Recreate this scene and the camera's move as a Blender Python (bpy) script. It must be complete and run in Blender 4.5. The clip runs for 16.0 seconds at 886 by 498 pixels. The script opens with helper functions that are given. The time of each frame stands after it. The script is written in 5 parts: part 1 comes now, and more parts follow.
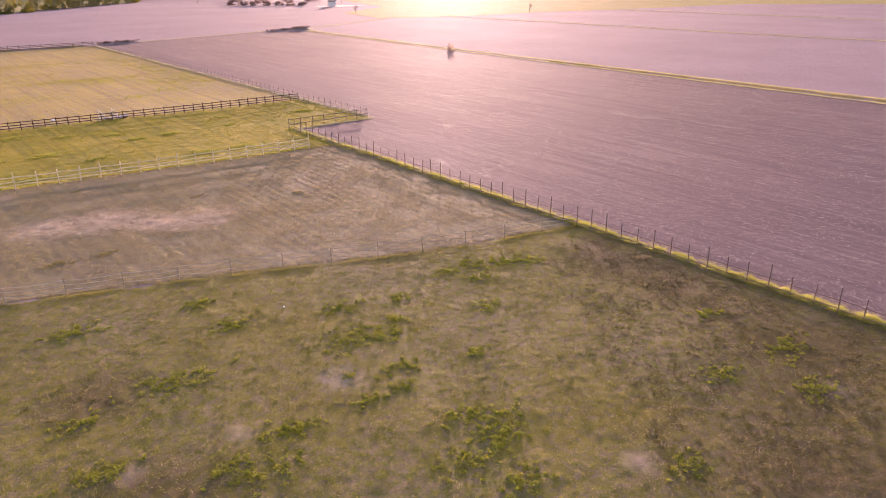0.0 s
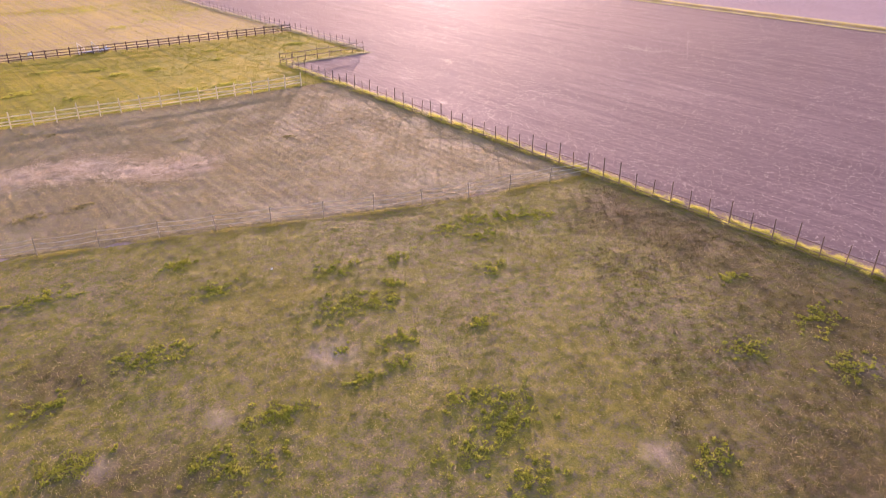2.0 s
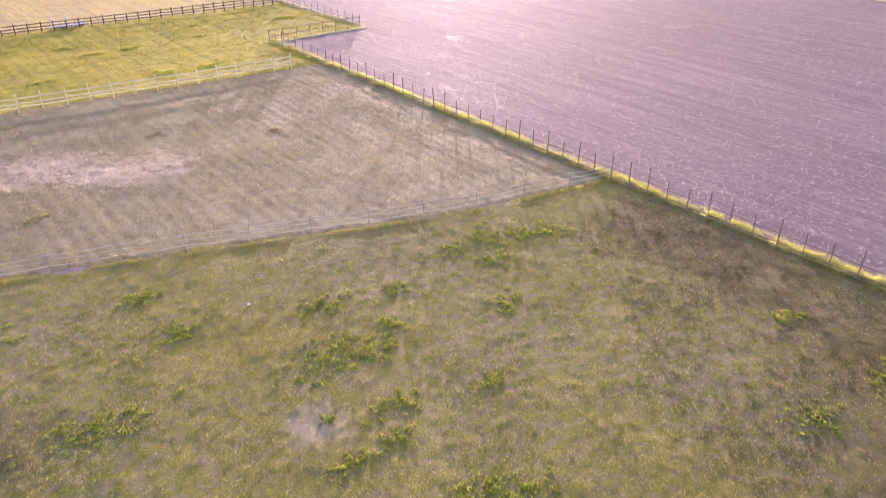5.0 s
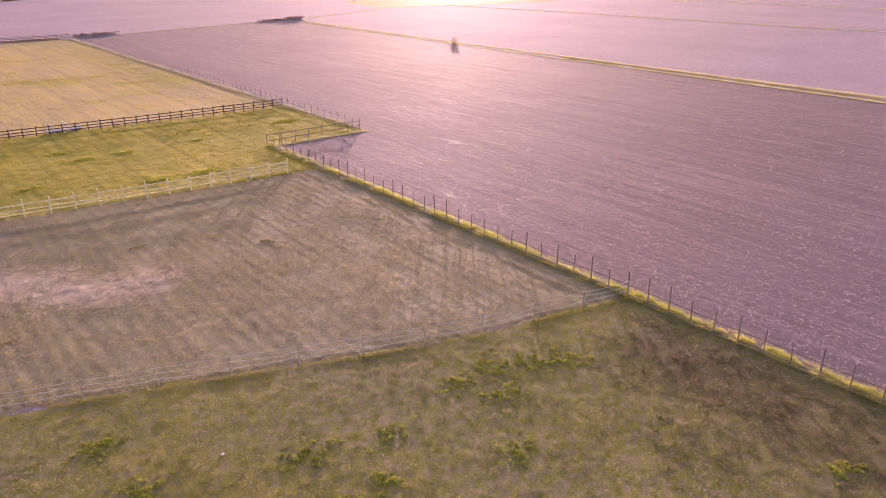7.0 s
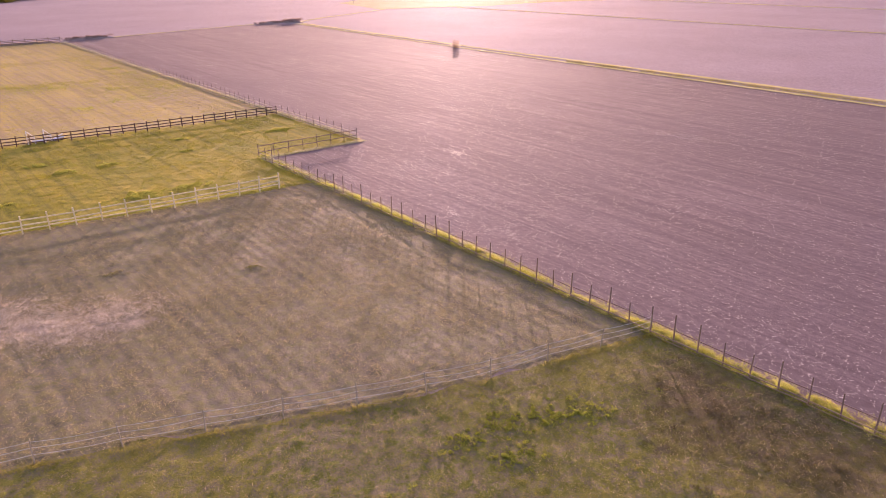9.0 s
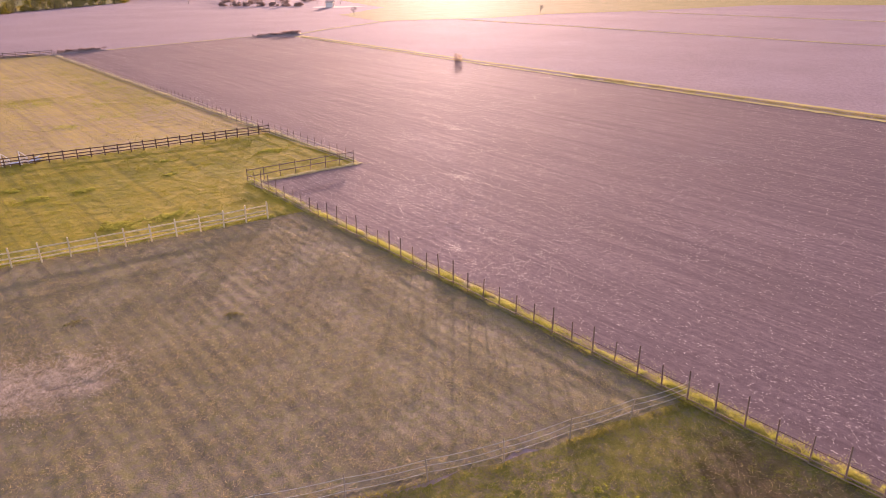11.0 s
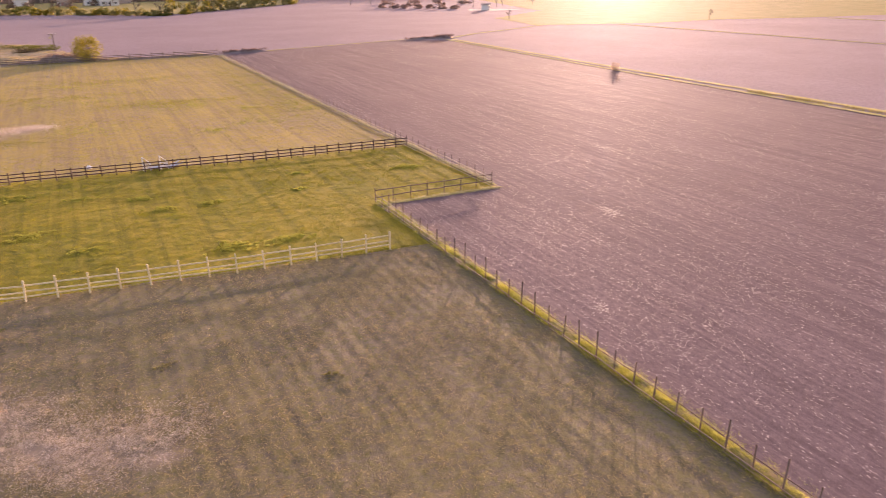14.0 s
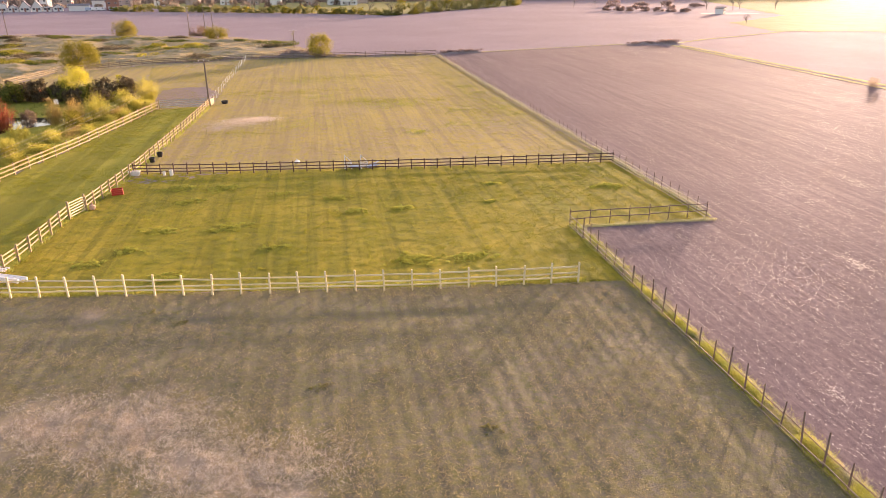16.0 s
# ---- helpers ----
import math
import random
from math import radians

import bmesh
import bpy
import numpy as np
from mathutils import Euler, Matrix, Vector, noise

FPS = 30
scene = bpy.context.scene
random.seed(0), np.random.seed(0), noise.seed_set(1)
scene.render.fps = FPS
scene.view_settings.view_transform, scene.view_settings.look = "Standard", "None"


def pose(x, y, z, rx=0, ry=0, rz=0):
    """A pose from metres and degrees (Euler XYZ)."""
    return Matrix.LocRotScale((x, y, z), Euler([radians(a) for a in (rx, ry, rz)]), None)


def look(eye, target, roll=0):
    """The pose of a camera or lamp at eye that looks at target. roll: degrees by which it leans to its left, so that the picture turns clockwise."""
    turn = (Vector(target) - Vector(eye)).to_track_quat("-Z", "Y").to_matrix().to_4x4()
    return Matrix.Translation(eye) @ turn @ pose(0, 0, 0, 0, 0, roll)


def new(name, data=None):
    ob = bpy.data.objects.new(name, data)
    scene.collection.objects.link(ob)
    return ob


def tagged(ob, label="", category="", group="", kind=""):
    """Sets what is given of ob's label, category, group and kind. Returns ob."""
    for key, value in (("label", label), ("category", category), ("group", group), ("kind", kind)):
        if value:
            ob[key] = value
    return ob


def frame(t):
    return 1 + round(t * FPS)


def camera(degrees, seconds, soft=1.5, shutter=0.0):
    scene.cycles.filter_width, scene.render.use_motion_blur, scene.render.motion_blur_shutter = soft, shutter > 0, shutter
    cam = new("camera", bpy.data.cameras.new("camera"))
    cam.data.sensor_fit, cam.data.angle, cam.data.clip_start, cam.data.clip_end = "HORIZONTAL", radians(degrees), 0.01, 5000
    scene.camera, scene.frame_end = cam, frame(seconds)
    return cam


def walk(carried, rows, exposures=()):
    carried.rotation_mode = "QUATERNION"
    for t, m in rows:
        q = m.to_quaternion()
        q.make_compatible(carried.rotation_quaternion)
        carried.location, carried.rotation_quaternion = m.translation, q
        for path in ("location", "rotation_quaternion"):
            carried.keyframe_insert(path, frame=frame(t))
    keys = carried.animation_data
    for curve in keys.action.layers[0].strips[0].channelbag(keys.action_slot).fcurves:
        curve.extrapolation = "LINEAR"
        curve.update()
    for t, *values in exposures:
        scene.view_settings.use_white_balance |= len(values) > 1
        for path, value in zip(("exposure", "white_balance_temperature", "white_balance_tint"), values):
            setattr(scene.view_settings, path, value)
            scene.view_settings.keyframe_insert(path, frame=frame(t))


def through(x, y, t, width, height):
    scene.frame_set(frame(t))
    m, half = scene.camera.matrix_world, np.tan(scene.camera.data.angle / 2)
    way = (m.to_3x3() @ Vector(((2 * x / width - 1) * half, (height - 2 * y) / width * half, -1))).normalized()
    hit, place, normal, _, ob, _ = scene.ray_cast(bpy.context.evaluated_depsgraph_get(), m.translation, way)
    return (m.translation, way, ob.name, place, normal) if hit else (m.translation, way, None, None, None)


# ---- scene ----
cam = camera(64.9, 16.0, soft=0.9, shutter=0.3)
METRES, EYE, TURN = 36.0, 18.1, -39.8    # length of the flight, height of the first eye, heading
ROWS = [
    (0.0, 0.0, 0.0, 0.0, -0.03, -21.77, 0.07),
    (0.5, 0.0, 0.0216, 0.0005, -0.03, -21.78, 0.08),
    (1.0, 0.0, 0.0465, 0.001, -0.02, -21.79, 0.07),
    (1.5, -0.0004, 0.0729, 0.0, -0.0, -23.8, 0.06),
    (2.0, -0.0008, 0.1008, -0.0, 0.03, -27.35, 0.02),
    (2.5, -0.0016, 0.1286, -0.0005, 0.04, -31.61, -0.01),
    (3.0, -0.0025, 0.1586, 0.001, 0.08, -33.81, -0.04),
    (3.5, -0.0035, 0.1879, 0.0014, 0.09, -33.81, -0.05),
    (4.0, -0.0051, 0.215, 0.0, 0.12, -37.1, -0.09),
    (4.5, -0.0062, 0.2465, 0.0027, 0.16, -36.18, -0.1),
    (5.0, -0.0078, 0.276, 0.0046, 0.14, -30.17, -0.1),
    (7.5, -0.0122, 0.4119, 0.0045, 0.1, -22.7, 0.03),
    (8.0, -0.0132, 0.4397, 0.004, 0.11, -22.69, 0.06),
    (8.5, -0.014, 0.4703, 0.0037, 0.11, -22.68, 0.06),
    (9.0, -0.0152, 0.5031, 0.0034, 0.11, -22.69, 0.08),
    (11.5, -0.0207, 0.6874, 0.0027, 0.21, -21.76, 0.04),
    (12.0, -0.022, 0.7251, 0.0031, 0.24, -21.76, 0.04),
    (12.5, -0.0253, 0.7618, 0.0034, 1.28, -21.75, 0.02),
    (13.0, -0.0279, 0.7976, 0.004, 5.52, -21.72, 0.11),
    (13.5, -0.0283, 0.8311, 0.0046, 9.2, -21.69, 0.2),
    (14.0, -0.0321, 0.8648, 0.005, 12.34, -21.68, 0.21),
    (14.5, -0.0406, 0.8995, 0.0028, 21.55, -21.59, 0.41),
    (15.0, -0.0433, 0.9342, 0.0027, 29.42, -21.52, 0.51),
    (15.5, -0.0492, 0.9651, 0.003, 29.6, -21.55, 0.44),
    (16.0, -0.0573, 0.9959, 0.0035, 29.64, -21.49, 0.37),
]
walk(cam, [(t, pose(0, 0, EYE, 0, 0, TURN) @ pose(METRES * x, METRES * y, METRES * z, 90 + pitch, roll, yaw)) for t, x, y, z, yaw, pitch, roll in ROWS],
     exposures=[(0.0, 2.33, 6430, 53), (1.5, 2.40, 6330, 54), (2.0, 2.63, 6230, 53), (2.5, 2.80, 5980, 49), (3.5, 3.03, 5900, 46), (4.5, 3.08, 5720, 41), (5.2, 2.93, 5650, 47), (7.4, 2.37, 6360, 57),
                (9.0, 2.34, 6400, 57), (12.0, 2.25, 6720, 53), (13.5, 2.27, 6850, 50), (14.5, 2.33, 6900, 45), (15.0, 2.52, 6800, 35), (16.0, 2.54, 6750, 34)])

# ---- world and sun ----
SUN_AZ, SUN_EL = 40.5, 4.8          # degrees clockwise from +y, degrees above the horizon
world = bpy.data.worlds.new("evening_sky")
scene.world = world
world.use_nodes = True
wn = world.node_tree
sky = wn.nodes.new("ShaderNodeTexSky")
sky.sky_type = "NISHITA"
sky.sun_disc = False
sky.sun_elevation, sky.sun_rotation = radians(SUN_EL), radians(SUN_AZ)
sky.dust_density, sky.air_density = 3.0, 1.0
wn.nodes["Background"].inputs["Strength"].default_value = 0.15
wn.links.new(sky.outputs[0], wn.nodes["Background"].inputs["Color"])
sun_data = bpy.data.lights.new("sun", "SUN")
sun_data.energy, sun_data.angle, sun_data.color = 2.8, radians(1.4), (1.0, 0.80, 0.58)
sun = new("sun", sun_data)
a, e = radians(SUN_AZ), radians(SUN_EL)
sun.matrix_world = look((300 * math.sin(a), 300 * math.cos(a), 300 * math.tan(e)), (0, 0, 0))


# ---- materials ----
class Mat:
    """A node material with short helpers."""

    def __init__(self, name, rough=0.8, spec=0.3, metal=0.0):
        self.m = bpy.data.materials.new(name)
        self.m.use_nodes = True
        self.t = self.m.node_tree
        self.b = self.t.nodes["Principled BSDF"]
        self.out = self.t.nodes["Material Output"]
        self.b.inputs["Roughness"].default_value = rough
        self.b.inputs["Specular IOR Level"].default_value = spec
        self.b.inputs["Metallic"].default_value = metal

    def node(self, kind):
        return self.t.nodes.new(kind)

    def put(self, socket, value):
        if isinstance(value, bpy.types.NodeSocket):
            self.t.links.new(value, socket)
        else:
            socket.default_value = value

    def coords(self, world=True, stretch=(1, 1, 1), turn=0.0):
        src = self.node("ShaderNodeNewGeometry").outputs["Position"] if world else self.node("ShaderNodeTexCoord").outputs["Object"]
        mp = self.node("ShaderNodeMapping")
        mp.inputs["Scale"].default_value = stretch
        mp.inputs["Rotation"].default_value = (0, 0, radians(turn))
        self.t.links.new(src, mp.inputs["Vector"])
        return mp.outputs[0]

    def noise(self, scale, detail=4.0, rough=0.6, world=True, stretch=(1, 1, 1), turn=0.0, distort=0.0):
        n = self.node("ShaderNodeTexNoise")
        n.inputs["Scale"].default_value = scale
        n.inputs["Detail"].default_value = detail
        n.inputs["Roughness"].default_value = rough
        n.inputs["Distortion"].default_value = distort
        self.t.links.new(self.coords(world, stretch, turn), n.inputs["Vector"])
        return n.outputs["Fac"]

    def wave(self, scale, axis="X", distort=2.0, dscale=1.0, turn=0.0):
        n = self.node("ShaderNodeTexWave")
        n.bands_direction = axis
        n.inputs["Scale"].default_value = scale
        n.inputs["Distortion"].default_value = distort
        n.inputs["Detail"].default_value = 2.0
        n.inputs["Detail Scale"].default_value = dscale
        self.t.links.new(self.coords(True, (1, 1, 1), turn), n.inputs["Vector"])
        return n.outputs["Fac"]

    def ramp(self, fac, stops):
        r = self.node("ShaderNodeValToRGB")
        els = r.color_ramp.elements
        while len(els) < len(stops):
            els.new(0.5)
        for el, (p, c) in zip(els, stops):
            el.position = p
            el.color = (*c, 1) if len(c) == 3 else c
        self.put(r.inputs[0], fac)
        return r.outputs[0]

    def grey(self, fac, lo, hi, a=0.0, b=1.0):
        n = self.node("ShaderNodeMapRange")
        self.put(n.inputs[0], fac)
        for i, v in enumerate((lo, hi, a, b)):
            n.inputs[i + 1].default_value = v
        return n.outputs[0]

    def mix(self, fac, c1, c2, mode="MIX"):
        n = self.node("ShaderNodeMix")
        n.data_type, n.blend_type = "RGBA", mode
        self.put(n.inputs[0], fac)
        for s, c in ((n.inputs[6], c1), (n.inputs[7], c2)):
            self.put(s, c if isinstance(c, bpy.types.NodeSocket) else (*c, 1))
        return n.outputs[2]

    def add(self, x, y, op="ADD"):
        n = self.node("ShaderNodeMath")
        n.operation = op
        self.put(n.inputs[0], x)
        self.put(n.inputs[1], y)
        return n.outputs[0]

    def island(self):
        return self.node("ShaderNodeNewGeometry").outputs["Random Per Island"]

    def each(self):
        return self.node("ShaderNodeObjectInfo").outputs["Random"]

    def color(self, c):
        self.put(self.b.inputs["Base Color"], c if isinstance(c, bpy.types.NodeSocket) else (*c, 1))
        return self

    def bump(self, height, strength=0.5, dist=0.05):
        n = self.node("ShaderNodeBump")
        n.inputs["Strength"].default_value = strength
        n.inputs["Distance"].default_value = dist
        self.put(n.inputs["Height"], height)
        self.t.links.new(n.outputs[0], self.b.inputs["Normal"])
        return self

    def leafy(self, c, through=0.45, gloss=0.0, rough=0.5):
        """Thin leaves: light comes through from behind."""
        d = self.node("ShaderNodeBsdfDiffuse")
        tr = self.node("ShaderNodeBsdfTranslucent")
        mx = self.node("ShaderNodeMixShader")
        self.put(d.inputs[0], c)
        self.put(tr.inputs[0], c)
        mx.inputs[0].default_value = through
        self.t.links.new(d.outputs[0], mx.inputs[1])
        self.t.links.new(tr.outputs[0], mx.inputs[2])
        last = mx.outputs[0]
        if gloss:
            gl = self.node("ShaderNodeBsdfGlossy")
            gl.inputs["Roughness"].default_value = rough
            m2 = self.node("ShaderNodeMixShader")
            m2.inputs[0].default_value = gloss
            self.t.links.new(last, m2.inputs[1])
            self.t.links.new(gl.outputs[0], m2.inputs[2])
            last = m2.outputs[0]
        self.t.links.new(last, self.out.inputs[0])
        return self


def soil_material(name, dark, light, rough=0.9, spec=0.03, rows=True):
    """Bare earth: fine crumbs, paler dry drifts and faint drill rows along y."""
    m = Mat(name, rough, spec)
    big, mid = m.noise(0.035, 4, 0.6), m.noise(0.9, 6, 0.7, stretch=(1.6, 0.3, 1))
    fine = m.noise(13.0, 5, 0.8)
    c = m.ramp(m.grey(big, 0.3, 0.7), [(0.0, dark), (1.0, light)])
    c = m.mix(m.grey(mid, 0.40, 0.68, 0, 0.5), c, [v * 0.74 for v in dark])
    c = m.mix(m.grey(fine, 0.54, 0.66, 0, 0.6), c, [min(1, v * 1.35) for v in light])
    c = m.mix(m.grey(fine, 0.45, 0.34, 0, 0.55), c, [v * 0.55 for v in dark])
    crumb = m.noise(3.4, 5, 0.7, stretch=(1.0, 0.55, 1))
    c = m.mix(m.grey(crumb, 0.50, 0.60, 0, 0.3), c, [min(1, v * 1.25) for v in light])
    c = m.mix(m.grey(crumb, 0.50, 0.40, 0, 0.35), c, [v * 0.6 for v in dark])
    height = m.add(m.add(fine, 0.8, "MULTIPLY"), m.add(crumb, 0.9, "MULTIPLY"))
    if rows:
        lines = m.noise(1.7, 3, 0.55, stretch=(1.0, 0.02, 1))
        c = m.mix(m.grey(lines, 0.45, 0.62, 0, 0.45), c, [v * 0.70 for v in dark])
        wide = m.noise(0.33, 2, 0.5, stretch=(1.0, 0.008, 1))
        c = m.mix(m.grey(wide, 0.50, 0.58, 0, 0.28), c, [v * 0.75 for v in dark])
        thin = m.noise(4.2, 3, 0.6, stretch=(1.0, 0.02, 1))
        c = m.mix(m.grey(thin, 0.50, 0.62, 0, 0.25), c, [min(1, v * 1.22) for v in light])
        height = m.add(height, m.add(m.wave(0.62, "X", 2.5, 0.8), 0.12, "MULTIPLY"))
    m.color(c)
    m.bump(height, 0.5, 0.07)
    return m.m


def turf_material(name, grass, straw, earth, bare=0.45, streak=0.0, tuft=2.6, chaff=(), lines_every=1.0, drill=0.0, brown=(), spec=0.06, wheel=None):
    """Ground under short grass: tufts of grass, dead straw and bare earth between them; chaff: pale trodden spots (x,
    y, radius); wheel: turn of the long darker bands.
    """
    m = Mat(name, 0.9, spec)
    big, mid = m.noise(0.10, 4, 0.6), m.noise(tuft, 8, 0.78)
    fine = m.noise(14.0, 4, 0.7)
    c = m.mix(m.grey(big, 0.35, 0.65), grass, straw)
    cover = m.add(mid, m.add(big, 0.25, "MULTIPLY"))
    c = m.mix(m.grey(cover, 0.42 + bare * 0.42, 0.54 + bare * 0.42), earth, c)
    if streak:
        rows = m.noise(1.1 / lines_every, 3, 0.6, stretch=(1.0, 0.03, 1))
        c = m.mix(m.grey(rows, 0.47, 0.60, 0, streak), c, [v * 0.70 for v in earth])
        rows = m.noise(0.9 / lines_every, 3, 0.6, stretch=(1.0, 0.05, 1), turn=42.0)
        c = m.mix(m.grey(rows, 0.50, 0.62, 0, streak * 0.6), c, [v * 1.25 for v in straw])
    if wheel is not None:
        long_bands = m.noise(0.42, 2, 0.5, stretch=(1.0, 0.02, 1), turn=wheel)
        c = m.mix(m.grey(long_bands, 0.50, 0.58, 0, 0.65), c, [v * 0.62 for v in grass])
    if drill:
        band = m.wave(0.314 / drill, "X", 3.0, 0.8)
        patch = m.grey(m.noise(0.16, 4, 0.6), 0.38, 0.62)
        c = m.mix(m.add(m.grey(band, 0.70, 0.95, 0, 0.32), patch, "MULTIPLY"), c, [v * 0.6 for v in earth])
    c = m.mix(m.grey(fine, 0.51, 0.62, 0, 0.5), c, [v * 1.25 for v in straw])
    c = m.mix(m.grey(fine, 0.46, 0.34, 0, 0.45), c, [v * 0.55 for v in grass])
    for px, py, r, tone in [(*p, (0.36, 0.285, 0.225)) for p in chaff] + [(*p, (0.075, 0.055, 0.028)) for p in brown]:
        d = m.node("ShaderNodeVectorMath")
        d.operation = "DISTANCE"
        m.put(d.inputs[0], m.coords())
        d.inputs[1].default_value = (px, py, 0.0)
        ragged = m.add(m.add(m.noise(0.9, 6, 0.7), -0.5), r * 1.6, "MULTIPLY")
        c = m.mix(m.grey(m.add(d.outputs["Value"], ragged), r * 1.1, 0.0, 0, 0.8), c, tone)
    m.color(c)
    m.bump(m.add(m.add(fine, 0.7, "MULTIPLY"), m.add(mid, 0.6, "MULTIPLY")), 0.75, 0.09)
    return m.m


def blade_material(name, stops, through=0.45, gloss=0.0, spread=0.28):
    """Grass blades: colours vary from blade to blade and in drifts over the ground."""
    m = Mat(name)
    f = m.add(m.add(m.add(m.island(), spread, "MULTIPLY"), m.grey(m.noise(0.35, 4, 0.6), 0.25, 0.75, 0, 0.42)), m.grey(m.noise(2.4, 3, 0.6), 0.25, 0.75, 0, 0.30))
    c = m.ramp(f, stops)
    m.leafy(c, through, gloss, 0.45)
    return m.m


def wood_material(name, base, worn, rough=0.75):
    m = Mat(name, rough, 0.25)
    g = m.noise(3.0, 5, 0.6, world=False, stretch=(0.6, 9, 9))
    c = m.ramp(m.grey(g, 0.3, 0.7), [(0, base), (1, worn)])
    c = m.mix(m.add(m.each(), 0.35, "MULTIPLY"), c, [v * 0.55 for v in base])
    m.color(c).bump(g, 0.35, 0.01)
    return m.m


def plain_material(name, c, rough=0.6, spec=0.4, metal=0.0, dirt=0.25):
    m = Mat(name, rough, spec, metal)
    n = m.noise(2.5, 5, 0.65, world=False)
    m.color(m.mix(m.grey(n, 0.4, 0.75, 0, dirt), c, [v * 0.5 for v in c]))
    m.bump(n, 0.15, 0.01)
    return m.m


SOIL = soil_material("ploughed_soil", (0.140, 0.103, 0.108), (0.188, 0.142, 0.146))
# Far soil colours are raised to imitate haze over the distance.
SOIL_FAR = soil_material("hazed_far_soil", (0.25, 0.195, 0.205), (0.31, 0.248, 0.26), 0.95, spec=0.018, rows=False)
TURF_NEAR = turf_material("rough_turf", (0.105, 0.120, 0.018), (0.172, 0.148, 0.032), (0.162, 0.130, 0.080), 0.31, 0.0, 1.9, ((14.6, 25.0, 1.3), (8.9, 24.2, 0.7), (4.6, 24.5, 0.8), (20.4, 12.4, 0.9), (31.7, 9.5, 1.0)), brown=((35.0, 12.0, 8.0), (36.5, 21.0, 6.0), (25.0, 7.0, 8.0), (36.0, 26.0, 4.0), (37.5, 28.0, 3.0), (5.0, 31.0, 2.6), (4.5, 22.0, 4.0)))
TURF_WORN = turf_material("worn_turf", (0.127, 0.131, 0.049), (0.203, 0.174, 0.079), (0.174, 0.147, 0.108), 0.38, 0.4, 2.2, ((12.3, 56.4, 3.4), (8.0, 57.2, 2.8), (17.4, 51.8, 2.2), (15.2, 53.2, 1.9), (7.6, 67.9, 1.2), (19.5, 50.6, 1.2)), drill=0.85)
TURF_LUSH = turf_material("lush_turf", (0.185, 0.178, 0.019), (0.295, 0.230, 0.029), (0.145, 0.139, 0.025), 0.22, 0.55, 1.6)
TURF_TRACK = turf_material("track_turf", (0.215, 0.21, 0.028), (0.32, 0.28, 0.048), (0.17, 0.145, 0.05), 0.10, 0.0, 1.3, wheel=11.0)
TURF_DRY = turf_material("dry_turf", (0.26, 0.218, 0.044), (0.35, 0.268, 0.075), (0.285, 0.22, 0.145), 0.34, 0.5, 1.0, ((12.0, 126.5, 3.0), (8.5, 121.5, 2.2)), 1.3, 0.7)
TURF_FAR = turf_material("far_meadow", (0.225, 0.215, 0.08), (0.30, 0.265, 0.11), (0.26, 0.225, 0.11), 0.0, 0.2, 0.3, spec=0.015)
ROUGH_LAND = turf_material("rough_land", (0.16, 0.145, 0.045), (0.27, 0.22, 0.11), (0.33, 0.265, 0.18), 0.40, 0.0, 0.5)
ROUGH_BANK = turf_material("bank_turf", (0.20, 0.22, 0.04), (0.30, 0.28, 0.08), (0.17, 0.14, 0.07), 0.15, 0.0, 3.0)
CHALK = soil_material("pale_gravel", (0.42, 0.37, 0.32), (0.52, 0.46, 0.40), rows=False)
MUD = soil_material("trodden_mud", (0.21, 0.16, 0.145), (0.29, 0.23, 0.205), rows=False)

GRASS_NEAR = blade_material("rough_grass", [(0.0, (0.082, 0.10, 0.016)), (0.35, (0.155, 0.165, 0.029)), (0.65, (0.25, 0.225, 0.05)), (1.0, (0.37, 0.30, 0.10))], through=0.42, spread=0.4)
GRASS_WORN = blade_material("worn_grass", [(0.0, (0.110, 0.128, 0.030)), (0.4, (0.205, 0.189, 0.065)), (0.75, (0.330, 0.281, 0.112)), (1.0, (0.480, 0.408, 0.189))], spread=0.45)
GRASS_LUSH = blade_material("lush_grass", [(0.0, (0.147, 0.176, 0.018)), (0.4, (0.255, 0.257, 0.027)), (0.8, (0.355, 0.295, 0.037)), (1.0, (0.415, 0.335, 0.052))], through=0.45)
GRASS_DRY = blade_material("dry_grass", [(0.0, (0.17, 0.165, 0.035)), (0.4, (0.29, 0.26, 0.06)), (0.8, (0.41, 0.34, 0.10)), (1.0, (0.54, 0.44, 0.19))], through=0.5)
GRASS_VERGE = blade_material("verge_grass", [(0.0, (0.14, 0.15, 0.03)), (0.35, (0.29, 0.305, 0.055)), (0.7, (0.46, 0.45, 0.115)), (1.0, (0.62, 0.57, 0.27))], through=0.62)
GRASS_BROWN = blade_material("dark_brown_grass", [(0.0, (0.045, 0.040, 0.014)), (0.35, (0.082, 0.066, 0.022)), (0.7, (0.125, 0.094, 0.034)), (1.0, (0.19, 0.14, 0.055))], through=0.3)
WEED = blade_material("weed_leaves", [(0.0, (0.16, 0.19, 0.026)), (0.4, (0.235, 0.26, 0.036)), (0.8, (0.34, 0.34, 0.048)), (1.0, (0.44, 0.41, 0.065))], through=0.42)
STEMS = blade_material("dead_stems", [(0.0, (0.24, 0.19, 0.08)), (0.5, (0.37, 0.295, 0.14)), (1.0, (0.56, 0.45, 0.25))], through=0.4, spread=0.5)
CLUMP = blade_material("fresh_clump_grass", [(0.0, (0.22, 0.235, 0.04)), (0.4, (0.305, 0.315, 0.058)), (0.8, (0.39, 0.38, 0.078)), (1.0, (0.46, 0.44, 0.11))], through=0.55)
STRAW = blade_material("hay", [(0.0, (0.44, 0.36, 0.28)), (0.5, (0.64, 0.55, 0.45)), (1.0, (0.80, 0.72, 0.61))], through=0.5)
